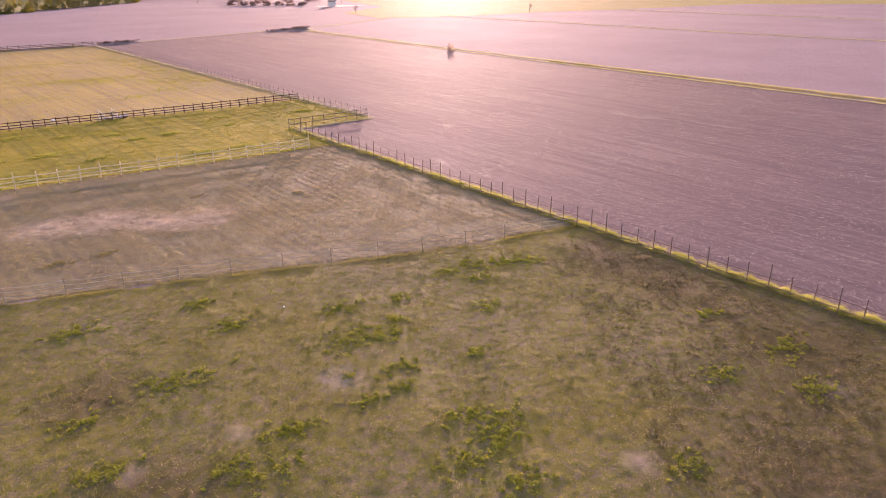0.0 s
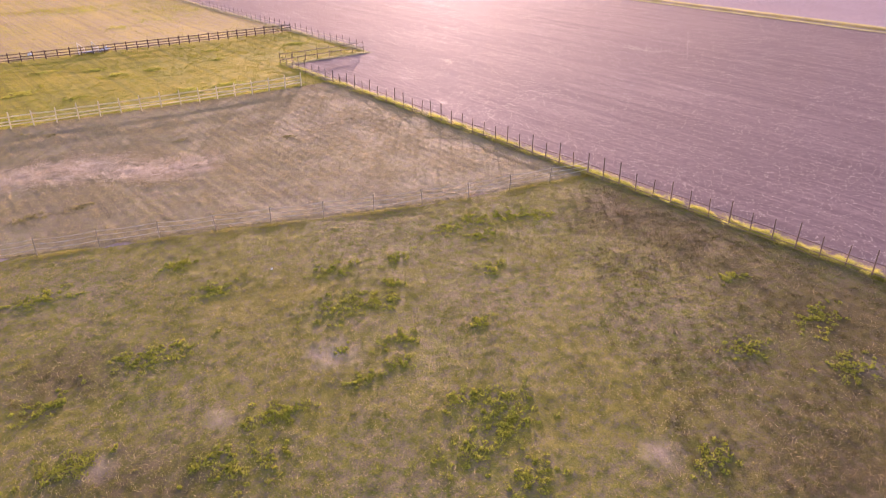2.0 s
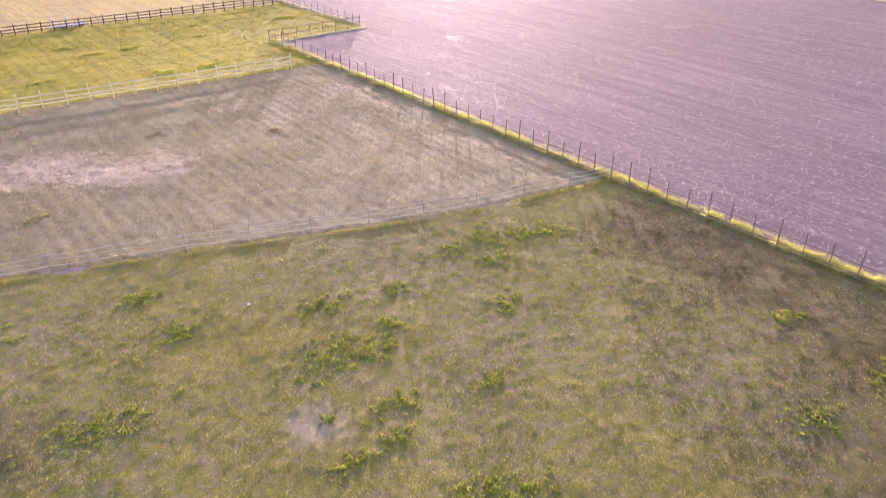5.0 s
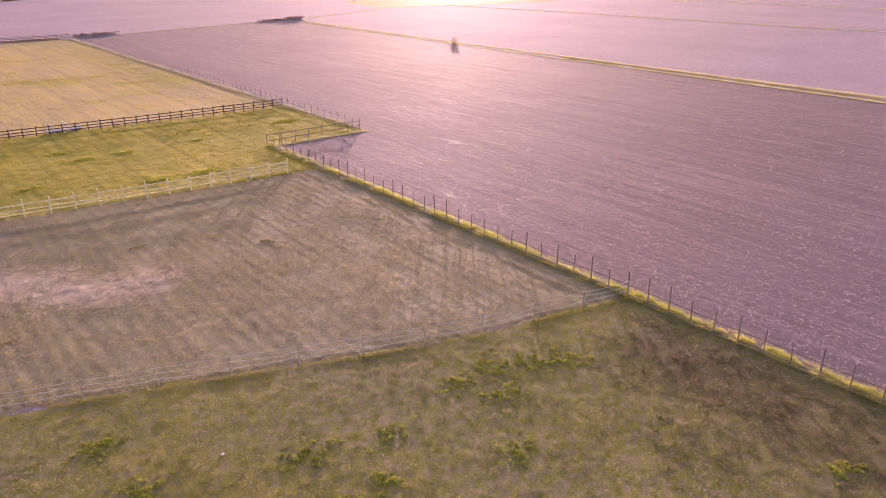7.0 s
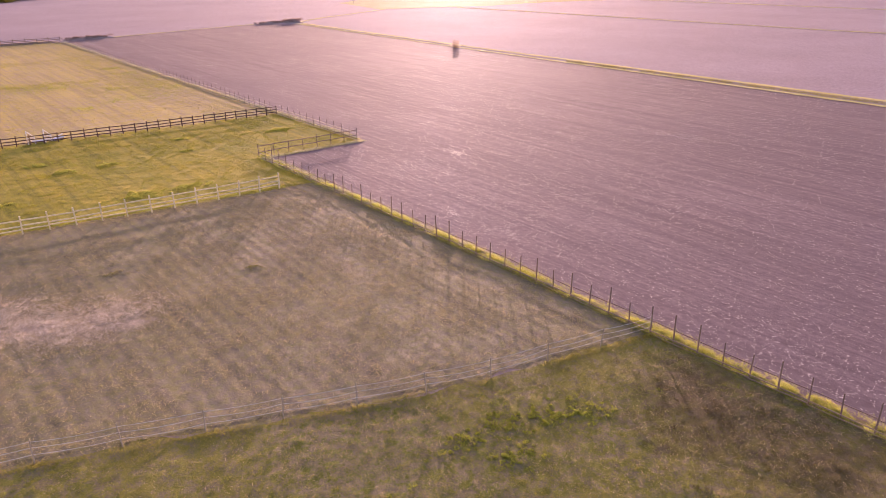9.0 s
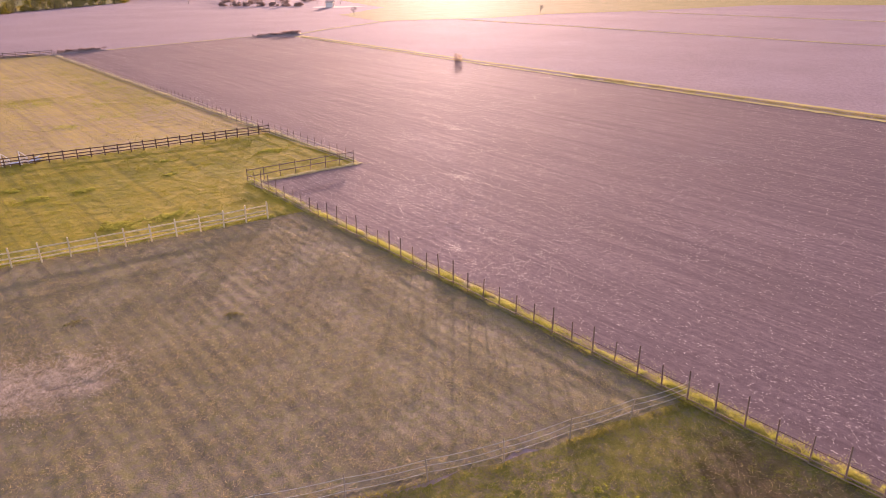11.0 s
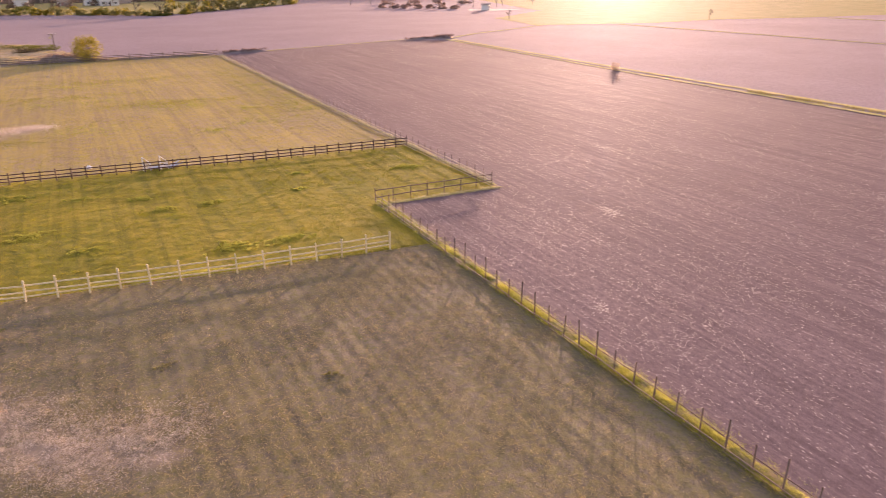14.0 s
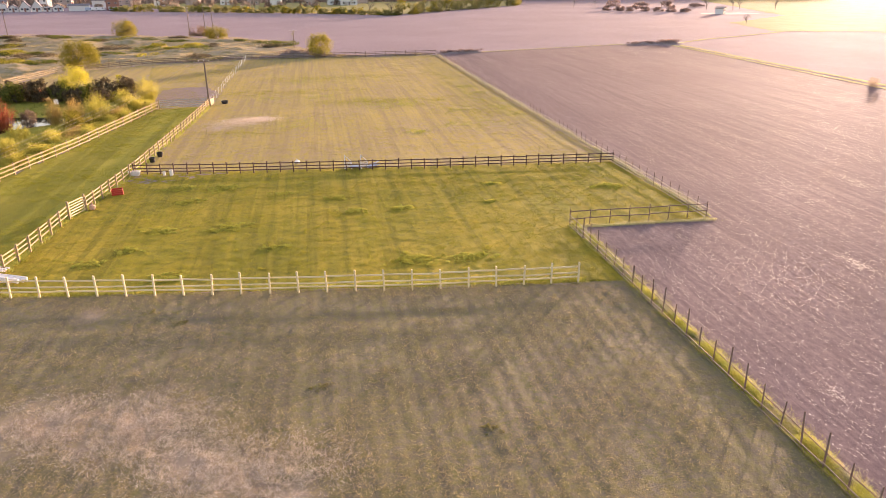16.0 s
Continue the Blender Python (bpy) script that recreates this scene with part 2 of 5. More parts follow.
FLINT = blade_material("stubble_and_flint", [(0.0, (0.34, 0.28, 0.26)), (0.5, (0.50, 0.43, 0.40)), (1.0, (0.80, 0.72, 0.68))], through=0.3, gloss=0.09, spread=0.6)

WOOD_PALE = wood_material("pale_weathered_wood", (0.62, 0.50, 0.29), (0.84, 0.71, 0.47))
WOOD_TAN = wood_material("tan_fence_wood", (0.29, 0.21, 0.11), (0.44, 0.33, 0.19))
WOOD_DARK = wood_material("dark_stained_wood", (0.085, 0.044, 0.034), (0.145, 0.085, 0.066))
WOOD_STAKE = wood_material("brown_stake_wood", (0.15, 0.094, 0.075), (0.30, 0.21, 0.165))
WOOD_RAIL = wood_material("thin_rail_wood", (0.28, 0.22, 0.165), (0.46, 0.38, 0.29))
WOOD_LOW = wood_material("bleached_low_rail", (0.46, 0.375, 0.285), (0.66, 0.56, 0.45))
WOOD_FOOT = wood_material("weathered_foot_rail", (0.20, 0.145, 0.105), (0.33, 0.25, 0.18))
WOOD_GREY = wood_material("grey_rail_wood", (0.13, 0.092, 0.068), (0.24, 0.18, 0.135))
# Bark of distant trees, lightened to imitate haze in front of them.
BARK_PALE = wood_material("hazed_far_bark", (0.24, 0.18, 0.14), (0.38, 0.30, 0.24))
BARK = wood_material("bark", (0.10, 0.075, 0.055), (0.20, 0.15, 0.11))
TAPE = plain_material("white_tape", (0.54, 0.50, 0.45), 0.6, 0.3, dirt=0.1)
WHITE = plain_material("white_paint", (0.74, 0.71, 0.67), 0.5, 0.4)
RED = plain_material("red_paint", (0.42, 0.045, 0.025), 0.6, 0.35)
BLACK = plain_material("black_rubber", (0.02, 0.018, 0.018), 0.6, 0.4)
BLUE = plain_material("blue_grey_paint", (0.42, 0.47, 0.55), 0.6, 0.35)
STEEL = plain_material("galvanised_steel", (0.45, 0.45, 0.45), 0.45, 0.5, 0.8)
PINK = plain_material("faded_sack", (0.50, 0.33, 0.24), 0.9, 0.15)
WIRE = plain_material("wire", (0.30, 0.26, 0.22), 0.5, 0.5, 0.5)
RENDER_WALL = plain_material("white_render", (0.72, 0.68, 0.63), 0.9, 0.2)
BRICK_WALL = plain_material("red_brick", (0.30, 0.15, 0.11), 0.9, 0.2)
BRICK_PALE = plain_material("faded_brick", (0.42, 0.33, 0.28), 0.9, 0.2)
ROOF_TILE = plain_material("roof_tiles", (0.20, 0.12, 0.10), 0.85, 0.2)
ROOF_SLATE = plain_material("slate_roof", (0.16, 0.15, 0.16), 0.7, 0.3)
GLASS_DARK = plain_material("window_glass", (0.03, 0.035, 0.04), 0.08, 0.6, dirt=0.0)
WATER = Mat("pond_water", 0.04, 0.5)
WATER.color((0.012, 0.018, 0.010)).bump(WATER.noise(2.5, 3, 0.5), 0.06, 0.03)
WATER = WATER.m


def foliage(name, dark, mid, light, through=0.45):
    m = Mat(name)
    m.leafy(m.ramp(m.island(), [(0, dark), (0.5, mid), (1, light)]), through)
    return m.m


LEAF_YELLOW = foliage("yellow_leaves", (0.32, 0.29, 0.03), (0.54, 0.49, 0.05), (0.68, 0.60, 0.10), 0.5)
LEAF_OLIVE = foliage("olive_leaves", (0.10, 0.095, 0.015), (0.22, 0.19, 0.025), (0.36, 0.30, 0.05), 0.5)
LEAF_GREEN = foliage("green_leaves", (0.065, 0.08, 0.018), (0.13, 0.14, 0.03), (0.22, 0.21, 0.05), 0.4)
LEAF_ORANGE = foliage("orange_twigs", (0.26, 0.17, 0.05), (0.42, 0.30, 0.09), (0.54, 0.42, 0.17), 0.5)
LEAF_THICKET = foliage("dark_thicket", (0.07, 0.052, 0.032), (0.12, 0.092, 0.055), (0.20, 0.155, 0.085), 0.3)
LEAF_HEDGE = foliage("pale_hedge", (0.15, 0.15, 0.05), (0.25, 0.235, 0.085), (0.35, 0.31, 0.13), 0.5)
# Brush paled so that its leaf colour carries the haze.
LEAF_HAZE = foliage("hazed_brush", (0.26, 0.20, 0.15), (0.36, 0.28, 0.215), (0.46, 0.37, 0.29), 0.7)
LEAF_RED = foliage("red_leaves", (0.18, 0.045, 0.025), (0.32, 0.09, 0.045), (0.40, 0.16, 0.08), 0.45)
LEAF_BROWN = foliage("brown_brush", (0.14, 0.10, 0.075), (0.24, 0.17, 0.12), (0.34, 0.25, 0.17), 0.5)
LEAF_THORN = foliage("olive_gold_leaves", (0.11, 0.10, 0.018), (0.29, 0.25, 0.035), (0.50, 0.43, 0.07), 0.45)
LEAF_HEAP = foliage("dead_brush", (0.19, 0.135, 0.12), (0.25, 0.18, 0.155), (0.32, 0.235, 0.20), 0.4)
LEAF_GOLD = foliage("dry_gold_scrub", (0.26, 0.23, 0.035), (0.43, 0.39, 0.065), (0.56, 0.49, 0.13), 0.55)


# ---- mesh helpers ----
def mesh_of(name, verts, tris):
    """A mesh from arrays of corners and of triangles."""
    verts, tris = np.asarray(verts, np.float32), np.asarray(tris, np.int32)
    me = bpy.data.meshes.new(name)
    me.vertices.add(len(verts))
    me.vertices.foreach_set("co", verts.ravel())
    me.loops.add(tris.size)
    me.loops.foreach_set("vertex_index", tris.ravel())
    me.polygons.add(len(tris))
    me.polygons.foreach_set("loop_start", np.arange(0, tris.size, tris.shape[1], dtype=np.int32))
    me.update(calc_edges=True)
    return me


def mesh_from(name, bm):
    me = bpy.data.meshes.new(name)
    bm.to_mesh(me)
    bm.free()
    return me


def part(name, me, material, parent=None, label="", m=None):
    """One mesh object, under a thing if parent is given."""
    if isinstance(me, bmesh.types.BMesh):
        me = mesh_from(name, me)
    if not me.materials:
        me.materials.append(material)
    ob = new(name, me)
    ob.parent = parent
    if m is not None:
        ob.matrix_basis = m
    if label:
        tagged(ob, label)
    return ob


def thing(name, m, label, category, group="", kind=""):
    ob = new(name)
    ob.empty_display_size = 0.3
    ob.matrix_basis = m
    return tagged(ob, label, category, group, kind)


def box(bm, size, at=(0, 0, 0), bevel=0.0, turn=None):
    r = bmesh.ops.create_cube(bm, size=1.0)
    m = Matrix.Translation(at) @ (turn if turn is not None else Matrix()) @ Matrix.Diagonal((*size, 1))
    bmesh.ops.transform(bm, matrix=m, verts=r["verts"])
    if bevel:
        edges = list({ed for v in r["verts"] for ed in v.link_edges})
        bmesh.ops.bevel(bm, geom=edges, offset=bevel, segments=1, affect="EDGES", profile=0.5)
    return bm


def box_mesh(size, at=(0, 0, 0), bevel=0.0):
    return box(bmesh.new(), size, at, bevel)


def rod(bm, p, q, r1, r2=None, sides=6):
    """A tapered rod from p to q."""
    p, q = Vector(p), Vector(q)
    d = q - p
    m = Matrix.Translation((p + q) / 2) @ d.to_track_quat("Z", "Y").to_matrix().to_4x4()
    bmesh.ops.create_cone(bm, cap_ends=True, segments=sides, radius1=r1, radius2=r1 if r2 is None else r2, depth=d.length, matrix=m)
    return bm


def lathe(bm, rings, sides=16, caps=(True, False)):
    """Rings of (radius, z) turned round the z axis."""
    loops = [[bm.verts.new((r * math.cos(2 * math.pi * i / sides), r * math.sin(2 * math.pi * i / sides), z)) for i in range(sides)] for r, z in rings]
    for lo, hi in zip(loops, loops[1:]):
        for i in range(sides):
            bm.faces.new((lo[i], lo[(i + 1) % sides], hi[(i + 1) % sides], hi[i]))
    if caps[0]:
        bm.faces.new(loops[0][::-1])
    if caps[1]:
        bm.faces.new(loops[-1])
    return bm


def lattice(seed):
    return np.random.RandomState(seed).rand(256, 256)


LATTICES = [lattice(k) for k in range(6)]


def value_noise(x, y, size, k=0):
    """Smooth noise from 0 to 1 over patches of that size in metres."""
    g, u, v = LATTICES[k % 6], np.asarray(x) / size + 97.3, np.asarray(y) / size + 51.7
    i, j = np.floor(u).astype(int), np.floor(v).astype(int)
    fu, fv = u - i, v - j
    fu, fv = fu * fu * (3 - 2 * fu), fv * fv * (3 - 2 * fv)
    i, j = i % 255, j % 255
    return (g[i, j] * (1 - fu) + g[i + 1, j] * fu) * (1 - fv) + (g[i, j + 1] * (1 - fu) + g[i + 1, j + 1] * fu) * fv


def drift(x, y, size, k=0):
    return 0.55 * value_noise(x, y, size, k) + 0.3 * value_noise(x, y, size * 0.43, k + 1) + 0.15 * value_noise(x, y, size * 0.19, k + 2)


def inside(x, y, poly):
    hit = np.zeros(len(x), bool)
    for (x1, y1), (x2, y2) in zip(poly, poly[1:] + poly[:1]):
        if y1 != y2:
            hit ^= ((y1 > y) != (y2 > y)) & (x < (x2 - x1) * (y - y1) / (y2 - y1) + x1)
    return hit


def scatter(poly, per_m2, seed):
    rs = np.random.RandomState(seed)
    xs, ys = [p[0] for p in poly], [p[1] for p in poly]
    n = int((max(xs) - min(xs)) * (max(ys) - min(ys)) * per_m2)
    x, y = rs.uniform(min(xs), max(xs), n), rs.uniform(min(ys), max(ys), n)
    ok = inside(x, y, poly)
    return x[ok], y[ok], rs


def ribbon_points(pts, width, per_m, rs):
    """Random places along a line of points, spread across a width."""
    xs, ys = [], []
    for (x1, y1), (x2, y2) in zip(pts, pts[1:]):
        length = math.hypot(x2 - x1, y2 - y1)
        n = int(length * per_m)
        u, v = rs.rand(n), rs.normal(0, width / 2.6, n)
        xs.append(x1 + (x2 - x1) * u - (y2 - y1) / length * v)
        ys.append(y1 + (y2 - y1) * u + (x2 - x1) / length * v)
    return np.concatenate(xs), np.concatenate(ys)


def blades(name, x, y, rs, high, wide, material, lean=0.6, z=0.0, label="", flat=0.0):
    """Many single blades, each one thin triangle, bent over its own way."""
    n = len(x)
    az, side = rs.uniform(0, 2 * math.pi, n), rs.uniform(0, 2 * math.pi, n)
    h = np.broadcast_to(high, (n,)) * rs.uniform(0.55, 1.25, n)
    w = np.broadcast_to(wide, (n,)) * rs.uniform(0.6, 1.3, n) / 2
    tilt = np.clip(np.abs(rs.normal(lean, 0.25, n)), 0, 1.45)
    if flat:
        tilt = np.full(n, 1.45) - rs.rand(n) * flat
    z = np.broadcast_to(z, (n,))
    v = np.zeros((n, 3, 3), np.float32)
    v[:, 0] = np.stack([x - np.cos(side) * w, y - np.sin(side) * w, z], 1)
    v[:, 1] = np.stack([x + np.cos(side) * w, y + np.sin(side) * w, z], 1)
    v[:, 2] = np.stack([x + np.cos(az) * np.sin(tilt) * h, y + np.sin(az) * np.sin(tilt) * h, z + np.cos(tilt) * h], 1)
    me = mesh_of(name, v.reshape(-1, 3), np.arange(3 * n).reshape(-1, 3))
    me.materials.append(material)
    return tagged(new(name, me), label, "grass", "", "stuff")


def rough_edge(poly, step=1.2, amount=0.22, seed=1):
    rs = np.random.RandomState(seed)
    pts = []
    for (x1, y1), (x2, y2) in zip(poly, poly[1:] + poly[:1]):
        length = math.hypot(x2 - x1, y2 - y1)
        k = max(1, min(160, int(length / step)))
        for i in range(k):
            f = i / k
            j = rs.normal(0, amount) if i else 0.0
            pts.append((x1 + (x2 - x1) * f - (y2 - y1) / length * j, y1 + (y2 - y1) * f + (x2 - x1) / length * j))
    return pts


def sheet(name, poly, z, material, label, category="ground", jag=0.2, seed=1):
    """A flat piece of ground with an uneven border."""
    bm = bmesh.new()
    face = bm.faces.new([bm.verts.new((px, py, z)) for px, py in rough_edge(poly, 1.2, jag, seed)])
    if face.normal.z < 0 or face.calc_area() and (face.normal_update() or face.normal.z < 0):
        face.normal_flip()
    bmesh.ops.triangulate(bm, faces=bm.faces[:])
    return tagged(part(name, bm, material), label, category, "", "structure")


def bumps(x, y, fine, rough):
    """Uneven turf: small tufts on broader lumps."""
    return fine * (value_noise(x, y, 0.21, 1) + 0.8 * value_noise(x, y, 0.47, 2)) + rough * drift(x, y, 1.7, 3)


def near_lift(x, y):
    return bumps(x, y, 0.030, 0.030) - 0.035


def worn_lift(x, y):
    rows = np.cos(2 * math.pi * (x + 0.35 * value_noise(x, y, 7.0, 2)) / 0.85)
    return bumps(x, y, 0.020, 0.022) + 0.007 * rows * (0.3 + 1.2 * value_noise(x, y, 4.5, 4)) - 0.018


def lush_lift(x, y):
    return bumps(x, y * 1.5, 0.036, 0.055) - 0.045


def dry_lift(x, y):
    rows = np.cos(2 * math.pi * (x + 0.5 * value_noise(x, y, 9.0, 2)) / 1.15)
    return 0.055 * drift(x, y * 1.5, 1.3, 3) + 0.009 * rows * (0.3 + 1.2 * value_noise(x, y, 6.0, 4)) - 0.02


def turf_relief(name, poly, step, lift, material, label):
    """A fine grid over a paddock, raised into tufts and lumps."""
    xs, ys = [p[0] for p in poly], [p[1] for p in poly]
    gx, gy = np.meshgrid(np.arange(min(xs), max(xs), step), np.arange(min(ys), max(ys), step), indexing="ij")
    rs = np.random.RandomState(len(xs))
    keep = inside(gx.ravel(), gy.ravel(), poly)
    jx, jy = gx + rs.uniform(-0.3, 0.3, gx.shape) * step, gy + rs.uniform(-0.3, 0.3, gx.shape) * step
    ids = np.arange(gx.size).reshape(gx.shape)
    quads = np.stack([ids[:-1, :-1], ids[1:, :-1], ids[1:, 1:], ids[:-1, 1:]], -1).reshape(-1, 4)
    quads = quads[keep[quads].all(1)]
    used, quads = np.unique(quads, return_inverse=True)
    v = np.stack([jx, jy, 0.024 + lift(jx, jy)], -1).reshape(-1, 3)[used]
    me = mesh_of(name, v, quads.reshape(-1, 4))
    me.materials.append(material)
    me.polygons.foreach_set("use_smooth", np.ones(len(me.polygons), bool))
    return tagged(new(name, me), label, "turf", "", "structure")


# ---- plan ----
FENCE_X = 39.95
WIRE_LINE = [(-14.0, 51.5), (-5.0, 48.0), (3.5, 44.7), (13.2, 41.2), (19.1, 38.8), (24.8, 36.4), (30.4, 34.3), (34.0, 33.5), (37.2, 32.7), (FENCE_X, 32.0)]
NEAR = [(-70, -70), (FENCE_X + 0.4, -70), (FENCE_X + 0.4, 32.0)] + WIRE_LINE[::-1] + [(-70, 73)]
WHITE_A, WHITE_B = (36.8, 67.1), (-1.4, 72.0)
MIDDLE = WIRE_LINE + [(FENCE_X + 0.4, 32.0), (FENCE_X + 0.4, 66.7), WHITE_A, WHITE_B, (-70, 82), (-70, 73)]
LEFT_LINE = [(-0.9, 70.5), (0.3, 76.5), (1.0, 86.6), (1.7, 88.7), (3.0, 100.3), (4.3, 119.0), (5.4, 138.5)]
GREEN = [WHITE_B, WHITE_A, (FENCE_X + 0.4, 66.7), (FENCE_X + 0.4, 77.1), (51.6, 76.9), (51.3, 95.4), (3.0, 100.3), (1.7, 88.7), (1.0, 86.6), (0.3, 76.5)]
FAR = [(3.0, 100.3), (51.3, 95.4), (50.6, 201.7), (5.6, 201.0), (5.4, 138.5), (4.3, 119.0)]
TRACK = [(-13.5, 80.0), (-3.0, 72.2), (-0.9, 72.0)] + LEFT_LINE[1:] + [(-1.8, 137.6), (-9.2, 100.0)]
YARD = [(-1.8, 137.6), (5.4, 138.5), (5.6, 201.0), (-14.0, 196.5), (-9.0, 165.0), (-5.0, 148.0)]
MEADOW = [(-70, 82), (-13.5, 80.0), (-9.2, 100.0), (-1.8, 137.6), (-5.0, 148.0), (-9.0, 165.0), (-14.0, 196.5), (-24.0, 189.5), (-30.0, 188.0), (-33.5, 168.0), (-95, 130)]
ROUGH = [(-95, 130), (-33.5, 168.0), (-30.0, 188.0), (-24.0, 189.5), (-14.0, 196.5), (5.6, 202.0), (27.0, 202.0), (18.0, 228.0), (7.0, 250.0), (-9.0, 268.0), (-40.0, 284.0), (-80.0, 292.0), (-200.0, 330.0), (-260.0, 200.0)]
BOUND_B = [(51.3, 77.2), (51.0, 95.4), (50.6, 134.5), (50.3, 201.7)]

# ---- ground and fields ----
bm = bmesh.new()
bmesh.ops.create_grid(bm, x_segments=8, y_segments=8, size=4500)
tagged(part("ground", bm, SOIL_FAR), "wide level farmland of bare soil, paled with painted haze", "ground", "", "structure")
sheet("ploughed_field", [(FENCE_X - 0.6, -200), (115, -200), (115.2, 140), (116.5, 210), (108, 216.5), (63, 205.5), (50.0, 203), (50.6, 77.9), (FENCE_X - 0.6, 77.9)], 0.012, SOIL, "bare ploughed field of mauve-brown soil in drill rows")
sheet("near_paddock", NEAR, 0.020, TURF_NEAR, "grazed paddock of patchy olive and straw-coloured turf", "paddock", 0.3, 2)
sheet("worn_paddock", MIDDLE, 0.016, TURF_WORN, "worn brown paddock with thin dry grass", "paddock", 0.25, 3)
sheet("green_paddock", GREEN, 0.024, TURF_LUSH, "lush yellow-green paddock with grass clumps", "paddock", 0.1, 4)
sheet("dry_paddock", FAR, 0.020, TURF_DRY, "dry golden paddock with faint drill lines", "paddock", 0.1, 5)
sheet("grass_track", TRACK, 0.028, TURF_TRACK, "mown green grass track between fences", "track", 0.1, 6)
sheet("grass_yard", YARD, 0.016, TURF_DRY, "sparse grass beyond the track", "ground", 0.3, 7)
sheet("mud_patch", [(-3.2, 140.5), (5.0, 139.8), (5.0, 152.0), (2.0, 160.0), (-3.5, 159.0), (-5.5, 150.0)], 0.030, MUD, "trodden patch of bare grey mud", "ground", 0.5, 8)
sheet("mud_corner", [(2.2, 95.6), (6.0, 96.4), (9.5, 97.6), (13.0, 97.8), (12.0, 98.9), (3.2, 99.9)], 0.030, MUD, "bare mud in the paddock corner", "ground", 0.25, 10)
sheet("meadow", MEADOW, 0.008, TURF_TRACK, "green meadow round a pond", "meadow", 0.4, 11)
sheet("meadow_bank", [(-60, 152), (-35, 150.5), (-12, 149), (-5.2, 148.5), (-9.0, 165.0), (-14.0, 196.0), (-24.0, 189.0), (-30.0, 187.5), (-33.5, 168.0), (-60, 156)], 0.018, TURF_DRY, "dry grassy bank above the pond", "meadow", 0.3, 16)
sheet("rough_land", ROUGH, 0.014, ROUGH_LAND, "rough scrubby land with pale bare patches", "ground", 1.2, 12)
sheet("far_meadow", [(172, 246), (196, 240), (218, 234), (253, 236), (296, 227), (402, 217), (463, 165), (900, -200), (3800, -900), (3800, 3600), (700, 3000), (330, 620), (232, 330), (182, 290)], 0.05, TURF_FAR, "wide yellow-green meadow in the distance", "meadow", 0.8, 13)
sheet("park_meadow", [(-40, 458), (24, 416), (61, 388), (98, 430), (150, 480), (158, 505), (280, 900), (-300, 900), (-60, 480)], 0.05, TURF_FAR, "pale green meadow behind a hedge", "meadow", 0.8, 14)

turf_relief("near_turf", [(-5, 7), (FENCE_X + 0.2, 1), (FENCE_X + 0.2, 31.8), (37.2, 32.3), (34.0, 32.8)] + [(px, py - 0.2) for px, py in WIRE_LINE[-4::-1] if px > -6], 0.125, near_lift, TURF_NEAR, "lumpy olive turf of the grazed paddock")
turf_relief("worn_turf", [(px, py + 0.2) for px, py in WIRE_LINE if px > -6] + [(FENCE_X + 0.2, 66.5), (WHITE_A[0], WHITE_A[1] - 0.3), (-1.4, 71.7), (-5, 72)], 0.14, worn_lift, TURF_WORN, "worn turf in old drill rows")
turf_relief("lush_turf", [(WHITE_B[0] + 0.4, WHITE_B[1] + 0.2)] + [(WHITE_A[0], WHITE_A[1] + 0.2)] + GREEN[2:], 0.17, lush_lift, TURF_LUSH, "lumpy lush turf of the green paddock")
turf_relief("dry_turf", FAR, 0.34, dry_lift, TURF_DRY, "dry turf in faint drill ridges")

# ---- fences ----
def walk_line(pts, step):
    """Places at even steps along a line of points, with the heading there."""
    lengths = [math.hypot(b[0] - a[0], b[1] - a[1]) for a, b in zip(pts, pts[1:])]
    total = sum(lengths)
    n = max(1, round(total / step))
    out = []
    for i in range(n + 1):
        s, k = total * i / n, 0
        while k < len(lengths) - 1 and s > lengths[k]:
            s -= lengths[k]
            k += 1
        f = s / lengths[k]
        (x1, y1), (x2, y2) = pts[k], pts[k + 1]
        out.append((x1 + (x2 - x1) * f, y1 + (y2 - y1) * f))
    return out


def post_mesh(high, thick, material, round_=False, point=0.03):
    bm = bmesh.new()
    if round_:
        lathe(bm, [(thick * 0.5, -0.25), (thick * 0.5, high * 0.6), (thick * 0.46, high - point), (thick * 0.22, high)], 8, (True, True))
    else:
        box(bm, (thick, thick, high + 0.25), (0, 0, (high - 0.25) / 2), 0.008)
        top = [v for v in bm.verts if v.co.z > high - 0.02]
        for v in top:
            v.co.z += (v.co.x / thick) * point
    me = mesh_from("post", bm)
    me.materials.append(material)
    return me


def rail_mesh(high, thick, material, round_=False):
    bm = bmesh.new()
    if round_:
        rod(bm, (-0.5, 0, 0), (0.5, 0, 0), high / 2, high * 0.42, 7)
    else:
        box(bm, (1, thick, high), (0, 0, 0), 0.007)
    me = mesh_from("rail", bm)
    me.materials.append(material)
    return me


